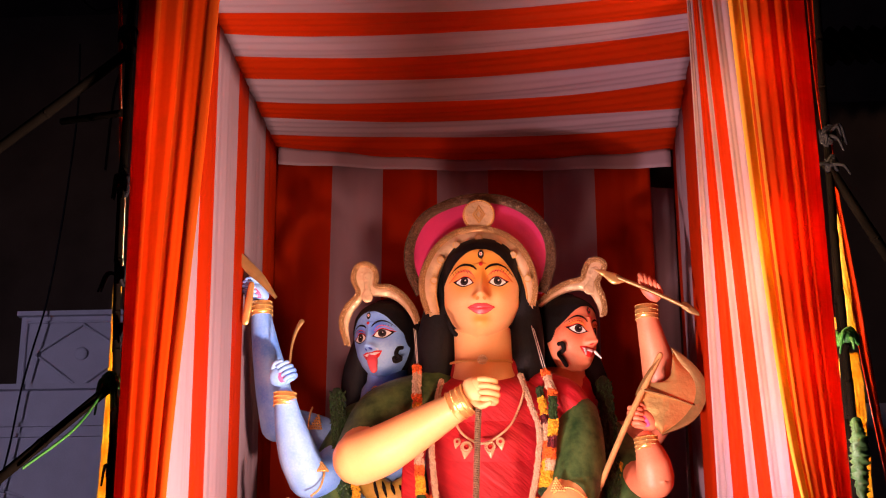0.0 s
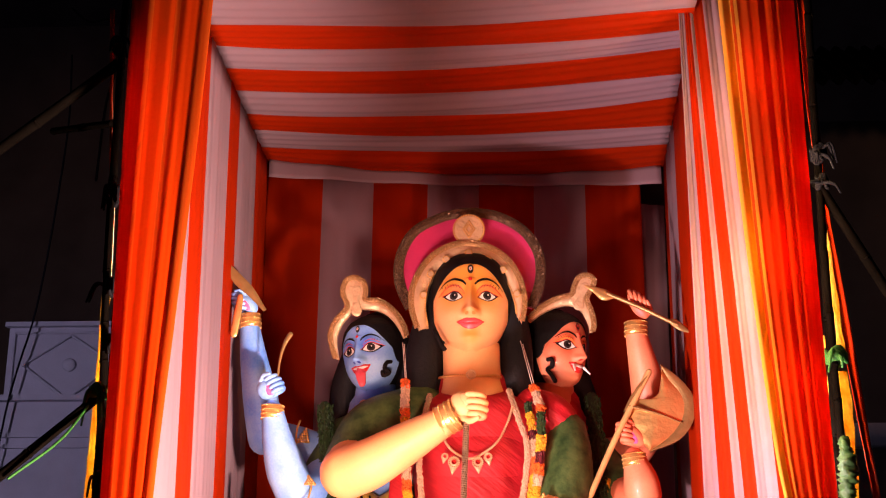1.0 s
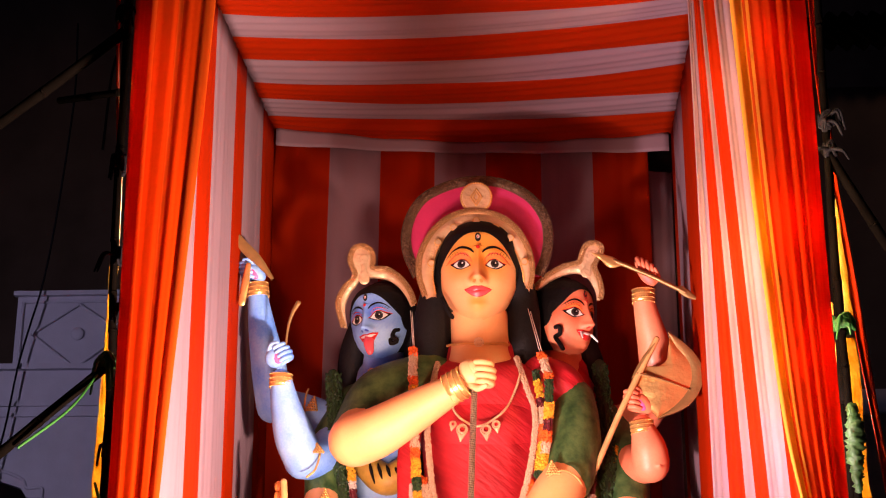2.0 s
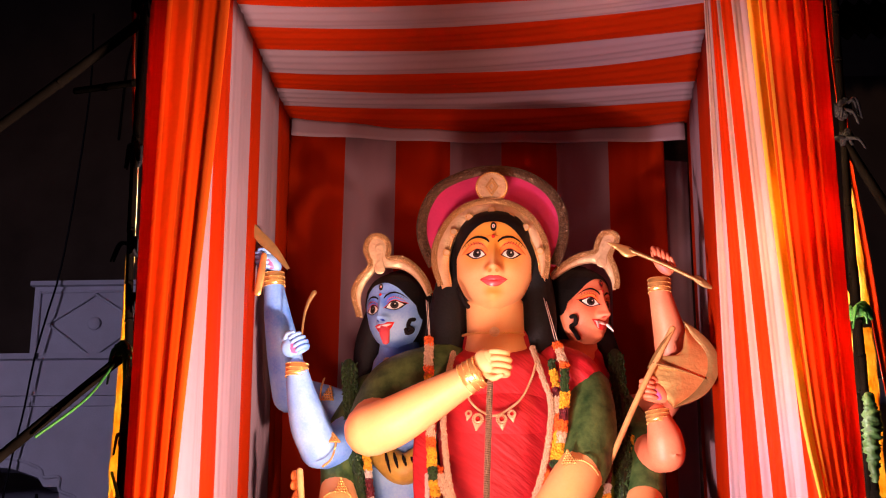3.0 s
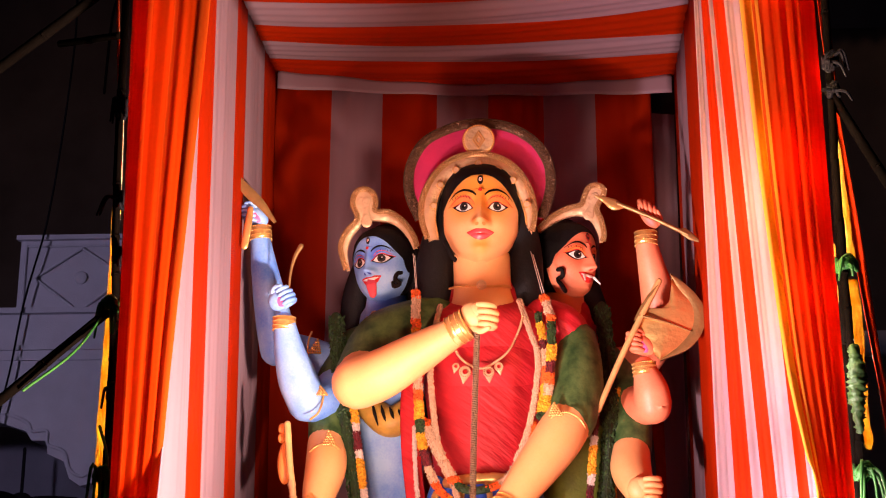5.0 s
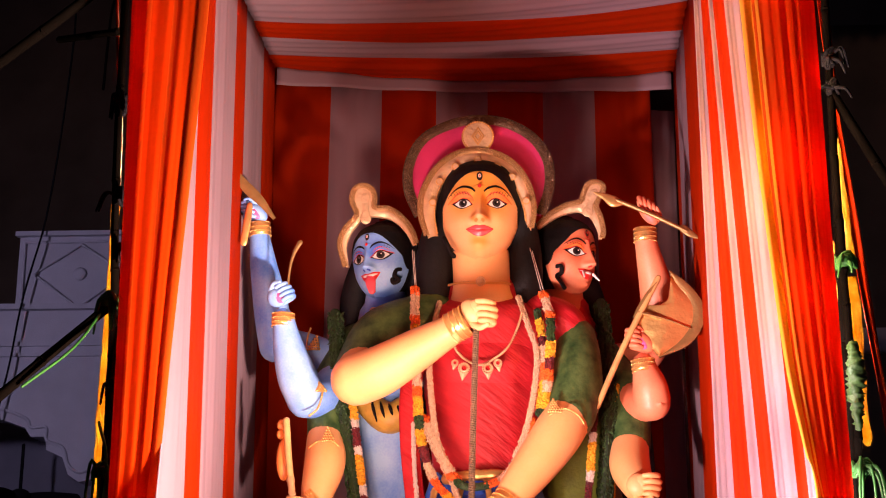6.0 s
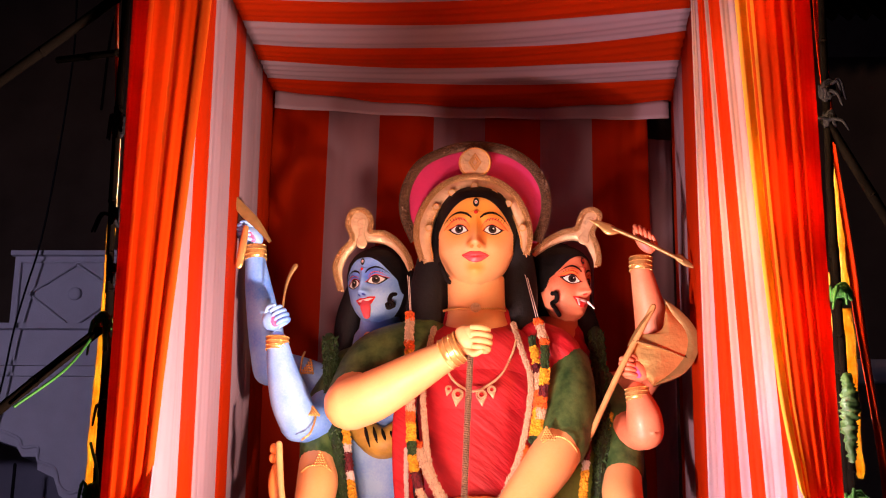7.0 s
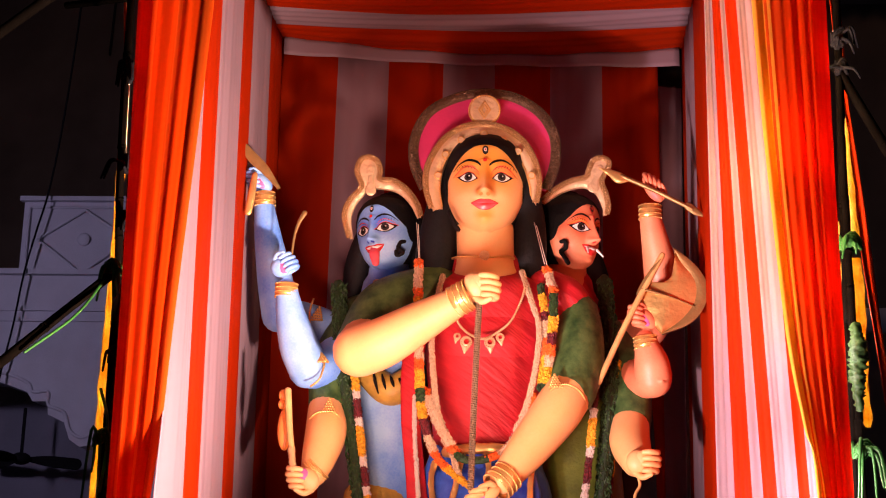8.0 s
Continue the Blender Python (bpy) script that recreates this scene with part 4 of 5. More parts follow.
def trim(name, pts, r, mat, parent, label="", n=60, y=None):
    """A tinsel edge: a thin core wrapped in small glittering flakes."""
    bm = bmesh.new()
    p = [(q[0], y if y else q[1], q[2]) for q in pts]
    path = [Vector(q) for q in spline(p, 300)]
    side = []
    for i in range(301):
        d = path[min(i + 1, 300)] - path[max(i - 1, 0)]
        side.append(Vector((-d.z, 0, d.x)).normalized())
    grid(bm, lambda u, v: path[round(u * 300)] + side[round(u * 300)] * r * (2 * v - 1) + Vector((0, -0.35 * r * math.sin(math.pi * v), 0)), 100, 6)
    for e in (-1, 1):
        tube(bm, [tuple(path[i] + side[i] * r * e) for i in range(0, 301, 6)], [r * 0.14] * 51, 0, n=6, steps=100)
    rng = random.Random(int(r * 10000) + len(pts))
    for i in range(2600):
        j = rng.randrange(301)
        w = rng.uniform(-1, 1)
        c = path[j] + side[j] * r * w + Vector((0, -0.35 * r * math.cos(w * 1.57) - 0.001, 0))
        s = min(0.0045, r * rng.uniform(0.12, 0.22))
        rot = Euler((rng.uniform(0, 6), rng.uniform(0, 6), rng.uniform(0, 6))).to_matrix()
        v = [bm.verts.new(c + rot @ Vector(k) * s) for k in ((1, 0, -0.5), (-0.6, 0.9, -0.5), (-0.6, -0.9, -0.5), (0, 0, 1))]
        for k in ((0, 1, 2), (0, 3, 1), (1, 3, 2), (2, 3, 0)):
            bm.faces.new([v[q] for q in k])
    return part(name, bm, mat, parent, label, smooth=False)


def disc_bm(c, r, t, n=32):
    bm = bmesh.new()
    rings = [[bm.verts.new((c[0] + rr * math.cos(a), c[1] + dy, c[2] + rr * math.sin(a))) for a in np.linspace(0, 2 * math.pi, n, endpoint=False)] for rr, dy in ((r * 0.85, -t), (r, -t * 0.6), (r, 0.0))]
    for a, b in zip(rings, rings[1:]):
        for k in range(n):
            bm.faces.new((a[k], a[(k + 1) % n], b[(k + 1) % n], b[k]))
    bm.faces.new(rings[0])
    bm.faces.new(list(reversed(rings[-1])))
    return bm


def beads(pts, r, n, closed=False):
    bm = bmesh.new()
    for p in spline(pts, n)[: n if closed else n + 1]:
        res = bmesh.ops.create_icosphere(bm, subdivisions=1, radius=r)
        bmesh.ops.translate(bm, verts=res["verts"], vec=Vector(p))
    return bm


def circle(c, r, n=16):
    return [(c[0] + r * math.cos(a), c[1], c[2] + r * math.sin(a)) for a in np.linspace(0, 2 * math.pi, n + 1)]


crown = tagged(empty("crown", C1), "tall gold crown with pink satin back and tinsel edge", "crown", "crowns on the statues")
crown.location = (0, 0, 0)
HALO = [(-0.685, 8.040, 4.005), (-0.744, 8.040, 4.153), (-0.742, 8.040, 4.300), (-0.671, 8.040, 4.440), (-0.538, 8.040, 4.519), (-0.389, 8.040, 4.552), (-0.218, 8.040, 4.532), (-0.074, 8.040, 4.450), (0.007, 8.040, 4.333), (0.026, 8.040, 4.216), (0.011, 8.040, 4.107), (-0.028, 8.040, 4.001)]
bm = bmesh.new()
mid = (-0.362, 8.040, 4.026)
sheet(bm, HALO, [mid] * 12, 8.04, 0.012, 72, 0.03, 8)
part("crown_back", bm, PINK, crown, "pink satin panel")
trim("tinsel_edge", HALO, 0.025, TINSEL_DARK, crown, "brown glitter tinsel", 72, 8.02)
bm = bmesh.new()
BAND_O = [(-0.633, 7.930, 3.866), (-0.667, 7.930, 3.985), (-0.660, 7.930, 4.103), (-0.590, 7.930, 4.237), (-0.485, 7.930, 4.318), (-0.366, 7.930, 4.340), (-0.243, 7.930, 4.311), (-0.148, 7.930, 4.238), (-0.086, 7.930, 4.126), (-0.064, 7.930, 4.006), (-0.079, 7.930, 3.899)]
BAND_I = [(-0.579, 7.930, 3.878), (-0.594, 7.930, 3.985), (-0.572, 7.930, 4.116), (-0.504, 7.930, 4.208), (-0.422, 7.930, 4.241), (-0.364, 7.930, 4.247), (-0.294, 7.930, 4.237), (-0.214, 7.930, 4.190), (-0.150, 7.930, 4.104), (-0.116, 7.930, 4.006), (-0.106, 7.930, 3.940)]
sheet(bm, BAND_O, BAND_I, 7.93, 0.06, 72, 0.02, 6)
part("crown_band", bm, CROWN, crown, "pale gold band")
trim("tinsel_edge", BAND_O, 0.016, TINSEL, crown, "gold glitter tinsel", 72, 7.92)
part("bead_edge", beads([(p[0], 7.92, p[2]) for p in BAND_I], 0.006, 90), GOLD, crown)
for c in ((-0.565, 7.895, 4.155), (-0.481, 7.895, 4.238), (-0.360, 7.895, 4.274), (-0.257, 7.895, 4.235), (-0.177, 7.895, 4.175), (-0.602, 7.895, 4.038), (-0.103, 7.895, 4.039)):
    ros = part("rosette", disc_bm(c, 0.017, 0.012, 16), CROWN, crown, smooth=False)
    part("bead_ring", beads(circle((c[0], c[1] - 0.008, c[2]), 0.017), 0.005, 14, True), GOLD, ros)
DC = (-0.362, 7.950, 4.425)
dsc = part("crown_disc", disc_bm(DC, 0.088, 0.02, 40), CROWN, crown, "round pale gold plate", smooth=False)
part("bead_ring", beads(circle((DC[0], DC[1] - 0.014, DC[2]), 0.083), 0.008, 40, True), GOLD, dsc)
bm = bmesh.new()
for k in (0.042, 0.024):
    d = [(DC[0], DC[1] - 0.02, DC[2] + k * 1.15), (DC[0] + k * 0.75, DC[1] - 0.02, DC[2]), (DC[0], DC[1] - 0.02, DC[2] - k * 1.15), (DC[0] - k * 0.75, DC[1] - 0.02, DC[2])]
    for a, b in zip(d, d[1:] + d[:1]):
        tube(bm, [a, b], [0.004, 0.004], 0, n=6, steps=4)
part("diamond_ornament", bm, GOLD, dsc)


def side_crown(outer, inner, y, knob, label):
    ob = tagged(empty("crown"), label, "crown", "crowns on the statues")
    bm = bmesh.new()
    sheet(bm, outer, inner, y, 0.03, 60, 0.01, 5)
    part("crown_band", bm, CROWN, ob, "pale gold card")
    trim("tinsel_edge", outer, 0.014, TINSEL, ob, "gold glitter tinsel", 60, y - 0.008)
    bm = bmesh.new()
    tube(bm, knob, [0.024, 0.015, 0.03], 0, n=14, steps=12, flat=0.12)
    part("crown_leaf", bm, CROWN, ob)


side_crown([(-1.097, 8.200, 3.756), (-1.131, 8.200, 3.885), (-1.102, 8.200, 3.973), (-1.042, 8.200, 4.049), (-1.070, 8.200, 4.137), (-1.051, 8.200, 4.203), (-1.004, 8.200, 4.220), (-0.958, 8.200, 4.194), (-0.941, 8.200, 4.144), (-0.942, 8.200, 4.092), (-0.863, 8.200, 4.082), (-0.789, 8.200, 4.030), (-0.733, 8.200, 3.952), (-0.709, 8.200, 3.881)],
           [(-1.079, 8.200, 3.756), (-1.095, 8.200, 3.866), (-1.073, 8.200, 3.947), (-1.034, 8.200, 4.000), (-1.019, 8.200, 4.023), (-1.007, 8.200, 4.032), (-0.988, 8.200, 4.039), (-0.966, 8.200, 4.042), (-0.947, 8.200, 4.042), (-0.918, 8.200, 4.039), (-0.868, 8.200, 4.030), (-0.813, 8.200, 3.997), (-0.764, 8.200, 3.939), (-0.731, 8.200, 3.874)],
           8.14, [(-0.993, 8.130, 4.149), (-0.991, 8.130, 4.090), (-0.989, 8.130, 4.025)], "gold tinsel-edged crown on the blue statue")
side_crown([(-0.053, 8.200, 3.964), (0.024, 8.200, 4.036), (0.108, 8.200, 4.085), (0.192, 8.200, 4.108), (0.207, 8.200, 4.150), (0.232, 8.200, 4.203), (0.273, 8.200, 4.219), (0.310, 8.200, 4.203), (0.316, 8.200, 4.170), (0.288, 8.200, 4.118), (0.276, 8.200, 4.076), (0.300, 8.200, 4.011), (0.312, 8.200, 3.937), (0.303, 8.200, 3.898)],
           [(-0.034, 8.200, 3.958), (0.040, 8.200, 4.010), (0.114, 8.200, 4.043), (0.170, 8.200, 4.053), (0.195, 8.200, 4.049), (0.214, 8.200, 4.043), (0.229, 8.200, 4.033), (0.238, 8.200, 4.024), (0.248, 8.200, 4.014), (0.254, 8.200, 4.004), (0.260, 8.200, 3.991), (0.275, 8.200, 3.959), (0.284, 8.200, 3.927), (0.284, 8.200, 3.898)],
           8.14, [(0.267, 8.130, 4.151), (0.246, 8.130, 4.093), (0.230, 8.130, 4.048)], "dull gold tinsel-edged crown on the pink statue")


# ---- jewellery ----
def cuff(at, axis, r, h, label, mat=GOLD):
    """A broad bracelet with beaded rims."""
    ob = tagged(empty("bracelet"), label, "bracelet", "gold bracelets on the statues")
    z = Vector(axis).normalized()
    x = z.cross(Vector((0, 1, 0))).normalized()
    y = z.cross(x)
    c = Vector(at)
    pt = lambda a, rr, d: c + (x * math.cos(a) + y * math.sin(a)) * rr + z * d
    bm = bmesh.new()
    prof = [(r * 0.9, -h * 0.6), (r * 1.04, -h * 0.6), (r * 1.01, -h * 0.25), (r * 1.03, 0), (r * 1.01, h * 0.25), (r * 1.04, h * 0.6), (r * 0.9, h * 0.6)]
    grid(bm, lambda u, v: pt(2 * math.pi * u, *prof[round(v * 6)]), 28, 6, closed=True)
    part("cuff_band", bm, mat, ob)
    for d in (-h * 0.6, -h * 0.2, h * 0.2, h * 0.6):
        part("bead_rim", beads([pt(a, r * 1.03, d) for a in np.linspace(0, 2 * math.pi, 17)], r * 0.065, 44, True), mat, ob)
    return ob


cuff((-0.439, 7.550, 3.293), Vector((-0.331, 7.520, 3.345)) - Vector((-0.651, 7.620, 3.184)), 0.078, 0.075, "broad gold foil bracelet on the golden wrist")
cuff((-0.226, 7.570, 2.387), Vector((-0.334, 7.540, 2.300)) - Vector((-0.092, 7.680, 2.573)), 0.078, 0.075, "broad gold foil bracelet on the golden wrist")
cuff((-1.572, 8.100, 3.959), Vector((-0.1, 0, 1)), 0.058, 0.06, "gold foil bracelet on the raised blue wrist")
cuff((-1.390, 7.900, 3.403), Vector((0.0, 0, 1)), 0.058, 0.055, "gold foil bracelet on the bent blue wrist")
cuff((0.536, 8.100, 3.897), Vector((0, 0, 1)), 0.06, 0.06, "gold foil bracelet on the raised pink wrist")
cuff((0.496, 7.950, 3.153), Vector((-0.1, 0, 1)), 0.06, 0.05, "gold foil bracelet on the bent pink wrist")
cuff((-1.186, 7.860, 2.459), Vector((-0.6, 0, -0.6)), 0.07, 0.03, "thin gold bangle on the golden wrist")


def armlet(pts, tip, label):
    ob = tagged(empty("armlet"), label, "armlet", "gold armlets on the statues")
    part("bead_strand", beads(pts, 0.0065, 30), GOLD, ob)
    base, top = Vector(tip[0]), Vector(tip[1])
    bm = bmesh.new()
    for k in range(6):
        c = base.lerp(top, k / 5 * 0.85)
        for i in range(6 - k):
            res = bmesh.ops.create_icosphere(bm, subdivisions=1, radius=0.0085)
            bmesh.ops.translate(bm, verts=res["verts"], vec=c + Vector(((i - (5 - k) / 2) * 0.0125, 0.004 * abs(i - (5 - k) / 2), 0)))
    part("pointed_plate", bm, GOLD, ob, "pointed cluster of gold beads")


armlet([(-0.004, 7.720, 2.852), (0.033, 7.680, 2.874), (0.086, 7.670, 2.885), (0.137, 7.690, 2.866), (0.172, 7.740, 2.834), (0.190, 7.800, 2.786)], ((0.033, 7.660, 2.871), (0.024, 7.700, 2.946)), "beaded gold armlet below the green sleeve")
armlet([(-1.238, 7.930, 2.734), (-1.201, 7.910, 2.759), (-1.147, 7.900, 2.767), (-1.102, 7.920, 2.758), (-1.081, 7.950, 2.734)], ((-1.136, 7.890, 2.765), (-1.142, 7.930, 2.848)), "beaded gold armlet below the green sleeve")
armlet([(-1.279, 8.180, 3.232), (-1.299, 8.150, 3.289), (-1.298, 8.160, 3.369), (-1.290, 8.200, 3.425)], ((-1.264, 8.140, 3.299), (-1.247, 8.170, 3.387)), "gold armlet on the upper blue arm")
armlet([(-1.226, 7.840, 2.886), (-1.189, 7.860, 2.925), (-1.174, 7.900, 2.997), (-1.178, 7.950, 3.060)], ((-1.184, 7.880, 3.023), (-1.192, 7.920, 3.079)), "gold armlet on the lower blue arm")


def necklace(name, pts, r, n, label, pend=()):
    ob = tagged(empty(name), label, "necklace")
    part("bead_strand", beads(pts, r, n), GOLD if name == "choker" else CROWN, ob)
    for p, s in pend:
        bm = bmesh.new()
        lean = (p[0] + 0.345) * 2.2 if name == "necklace" else 0.0
        tip = (p[0] + lean * s * 1.7, p[1], p[2] - s * (1.9 if name == "necklace" else 0.6))
        tube(bm, [(p[0] - lean * s, p[1], p[2] + s * 0.5), p, tip], [s * 0.6, s * 1.05, s * 0.12], 0, n=12, steps=10, flat=0.3)
        pd = part("pendant", bm, CROWN, ob)
        part("bead_ring", beads(circle((p[0], p[1] - s * 0.3, p[2]), s * 0.9), s * 0.2, 16, True), CROWN, pd)
        if name == "choker":
            continue
        part("red_stone", disc_bm((p[0], p[1] - s * 0.3, p[2]), s * 0.45, 0.008, 12), RED_PAINT, pd)
    return ob


necklace("choker", [(-0.520, 8.000, 3.610), (-0.478, 7.950, 3.607), (-0.416, 7.920, 3.603), (-0.347, 7.905, 3.596), (-0.276, 7.920, 3.600), (-0.223, 7.950, 3.608), (-0.194, 8.000, 3.612)], 0.008, 44, "thin gold choker on the golden neck", (((-0.346, 7.895, 3.600), 0.026),))
necklace("choker", [(-0.988, 8.220, 3.508), (-0.944, 8.190, 3.505), (-0.876, 8.190, 3.512), (-0.825, 8.240, 3.524)], 0.007, 26, "gold choker on the blue neck", (((-0.943, 8.180, 3.512), 0.022),))
necklace("choker", [(0.033, 8.220, 3.535), (0.079, 8.190, 3.522), (0.124, 8.190, 3.510), (0.155, 8.220, 3.504)], 0.006, 20, "thin gold choker on the pink neck", (((0.118, 8.180, 3.517), 0.014),))
necklace("necklace", [(-0.492, 7.850, 3.279), (-0.466, 7.830, 3.215), (-0.412, 7.810, 3.161), (-0.341, 7.800, 3.136), (-0.267, 7.810, 3.174), (-0.201, 7.830, 3.238), (-0.153, 7.860, 3.344), (-0.131, 7.900, 3.428)], 0.008, 60, "gold necklace with red-centred leaf pendants on the blouse",
         (((-0.475, 7.800, 3.146), 0.018), ((-0.427, 7.790, 3.115), 0.03), ((-0.306, 7.790, 3.114), 0.028), ((-0.254, 7.800, 3.143), 0.022)))


# ---- garlands ----
MARIGOLD = material("yellow_marigold", (0.72, 0.36, 0.015), 0.7, var=0.3, scale=30, island=True, bump=0)
ORANGE_F = material("orange_marigold", (0.80, 0.12, 0.01), 0.6, var=0.4, scale=30, island=True, bump=0)
JASMINE = material("cream_jasmine", (0.58, 0.40, 0.26), 0.6, var=0.25, scale=30, island=True, bump=0)
MAROON = material("maroon_petals", (0.12, 0.008, 0.015), 0.6, var=0.5, scale=30, island=True, bump=0)
LEAF = material("dark_green_leaves", (0.018, 0.05, 0.010), 0.6, var=0.7, scale=40, island=True, bump=0)
WHITE_F = material("white_petals", (0.66, 0.58, 0.52), 0.6, var=0.08, scale=30, island=True, bump=0)
KINDS = {"y": (MARIGOLD, "yellow_flower_mass"), "o": (ORANGE_F, "orange_flower_mass"), "j": (JASMINE, "jasmine_mass"), "m": (MAROON, "maroon_flower_mass"), "g": (LEAF, "leaf_mass"), "w": (WHITE_F, "white_flower_mass")}


def garland(pts, r, code, label, size=0.016, rows=5.5):
    """A string of flowers; code names the kinds with a number for the length of each stretch."""
    ob = tagged(empty("garland"), label, "garland", "flower garlands on the statues")
    parts = [(code[i], int(code[i + 1])) for i in range(0, len(code), 2)]
    total = sum(k for _, k in parts)
    path = spline(pts, 400)
    length = sum(np.linalg.norm(a - b) for a, b in zip(path, path[1:]))
    rng = random.Random(len(code) * 31 + int(length * 1000))
    at = 0
    size *= 0.72
    for kind, k in parts:
        mat, nm = KINDS[kind]
        f0, f1 = at / total, (at + k) / total
        at += k
        seg = length * (f1 - f0)
        n = int(seg / size * rows * max(1.5, r / size * 2.2))
        bm = bmesh.new()
        for i in range(n):
            p = Vector(path[min(400, int((f0 + (f1 - f0) * rng.random()) * 400))])
            a = rng.uniform(0, 2 * math.pi)
            rr = r * (0.55 + 0.3 * rng.random())
            off = Vector((math.cos(a) * rr, math.sin(a) * rr * 0.7, rng.uniform(-1, 1) * size * 0.4))
            s = size * rng.uniform(0.6, 1.1)
            st = (s, s * 0.6, s * 0.75) if kind in "yo" else ((s * 0.45, s * 0.45, s * 1.0) if kind in "jw" else (s * 0.5, s * 0.35, s * 1.0))
            rot = Euler((rng.uniform(-0.9, 0.9), rng.uniform(-0.9, 0.9), rng.uniform(0, 6))).to_matrix()
            pebble(bm, p + off, st, rot)
        core = [path[min(400, int((f0 + (f1 - f0) * q) * 400))] for q in (0, 0.33, 0.66, 1)]
        tube(bm, [tuple(c) for c in core], [r * 0.6] * 4, 0, n=8, steps=8)
        tagged(part(nm, bm, mat, ob, smooth=False), kind="stuff")
    return ob


garland([(-0.697, 7.950, 3.584), (-0.688, 7.860, 3.385), (-0.673, 7.800, 3.133), (-0.661, 7.800, 2.898), (-0.639, 7.800, 2.724), (-0.561, 7.780, 2.522), (-0.400, 7.740, 2.379)], 0.027, "o1j3o1y1g2j3o1y2g2y2m2j2o2y3", "flower garland of orange, yellow and cream sections", 0.018)
garland([(-0.019, 7.950, 3.548), (0.017, 7.880, 3.395), (0.012, 7.820, 3.173), (-0.005, 7.800, 3.022), (-0.032, 7.790, 2.874)], 0.027, "o1j3o1g3y2m2o2j2y3g1", "flower garland of orange, yellow and cream sections", 0.018)
garland([(-0.051, 7.930, 3.451), (-0.026, 7.860, 3.270), (-0.022, 7.820, 3.084), (-0.047, 7.790, 2.874)], 0.022, "g2y3m2j3o3y4g1", "second flower garland strand with yellow and maroon", 0.018)
garland([(-0.640, 7.840, 2.875), (-0.597, 7.800, 2.782), (-0.535, 7.780, 2.651), (-0.475, 7.770, 2.550), (-0.403, 7.760, 2.508), (-0.290, 7.760, 2.524), (-0.192, 7.770, 2.583), (-0.137, 7.790, 2.700), (-0.081, 7.820, 2.850)], 0.034, "o1j5o1g2g2o1j5o1", "thick jasmine garland with orange and green joints", 0.02)
garland([(-0.568, 7.980, 3.514), (-0.596, 7.880, 3.329), (-0.607, 7.820, 3.137), (-0.593, 7.800, 2.957), (-0.564, 7.790, 2.752), (-0.490, 7.770, 2.550), (-0.443, 7.750, 2.407)], 0.017, "j9j9j9", "cream jasmine rope garland hanging down the blouse", 0.014)
garland([(-0.151, 7.980, 3.539), (-0.101, 7.880, 3.364), (-0.055, 7.830, 3.204), (-0.068, 7.800, 3.021), (-0.101, 7.790, 2.845), (-0.164, 7.780, 2.641)], 0.017, "j9j9j9", "cream jasmine rope garland hanging down the blouse", 0.014)
garland([(-1.032, 8.050, 2.995), (-1.004, 8.020, 2.810), (-0.977, 8.000, 2.630), (-0.944, 7.980, 2.423), (-0.915, 7.960, 2.249)], 0.022, "y2w1m2w1y3w1m2w1y2", "thin garland of yellow, white and maroon flowers", 0.017)
garland([(0.262, 8.050, 3.130), (0.240, 8.020, 2.945), (0.225, 8.000, 2.764), (0.210, 8.000, 2.589), (0.183, 7.980, 2.355)], 0.022, "y3w1m2w1y3w1m2w1", "thin garland of yellow, white and maroon flowers", 0.017)
garland([(-1.157, 8.200, 3.506), (-1.124, 8.120, 3.253), (-1.085, 8.060, 2.936), (-1.025, 8.030, 2.633), (-0.964, 8.000, 2.280)], 0.05, "g9g9g9", "thick dark green leaf garland beside the blue statue", 0.024, 5.0)
garland([(0.294, 8.250, 3.560), (0.316, 8.200, 3.283), (0.323, 8.120, 2.962), (0.300, 8.080, 2.658), (0.269, 8.050, 2.306)], 0.05, "g9g9g9", "thick dark green leaf garland beside the pink statue", 0.024, 5.0)
garland([(0.367, 8.150, 3.089), (0.352, 8.120, 2.843), (0.330, 8.100, 2.603), (0.308, 8.080, 2.367)], 0.018, "y5g1y5m2", "thin yellow flower string beside the leaf garland", 0.014)
garland([(-0.691, 7.860, 2.848), (-0.683, 7.840, 2.642), (-0.652, 7.820, 2.298)], 0.012, "w9w9", "thin white bead-like flower string", 0.013)

# ---- weapons ----
WOOD = material("pale_gold_wood", (0.62, 0.36, 0.13), 0.45, var=0.3, scale=12)
DULL = material("dull_gold_paint", (0.35, 0.20, 0.07), 0.4, 0.5, var=0.3, scale=14)
CORD = material("silver_brown_cord", (0.30, 0.20, 0.12), 0.45, 0.4, var=0.5, scale=70, bump=0.9, fine=120)

ob = tagged(empty("spear"), "spear shaft wrapped in brown tinsel cord", "spear")
bm = bmesh.new()
tube(bm, [(-0.351, 7.500, 3.262), (-0.363, 7.520, 2.798), (-0.377, 7.520, 2.330)], [0.011] * 3, 0, n=10, steps=20)
part("shaft", bm, WOOD, ob)
bm = bmesh.new()
a, b = Vector((-0.351, 7.500, 3.262)), Vector((-0.377, 7.520, 2.330))
hel = []
for i in range(500):
    p = a.lerp(b, i / 499)
    hel.append((p.x + 0.013 * math.cos(i * 1.05) - 0.003 * math.sin(i / 499 * math.pi), p.y + 0.013 * math.sin(i * 1.05), p.z))
tube(bm, hel, [0.005] * len(hel), 0, n=5, steps=900)
part("cord_wrap", bm, CORD, ob)

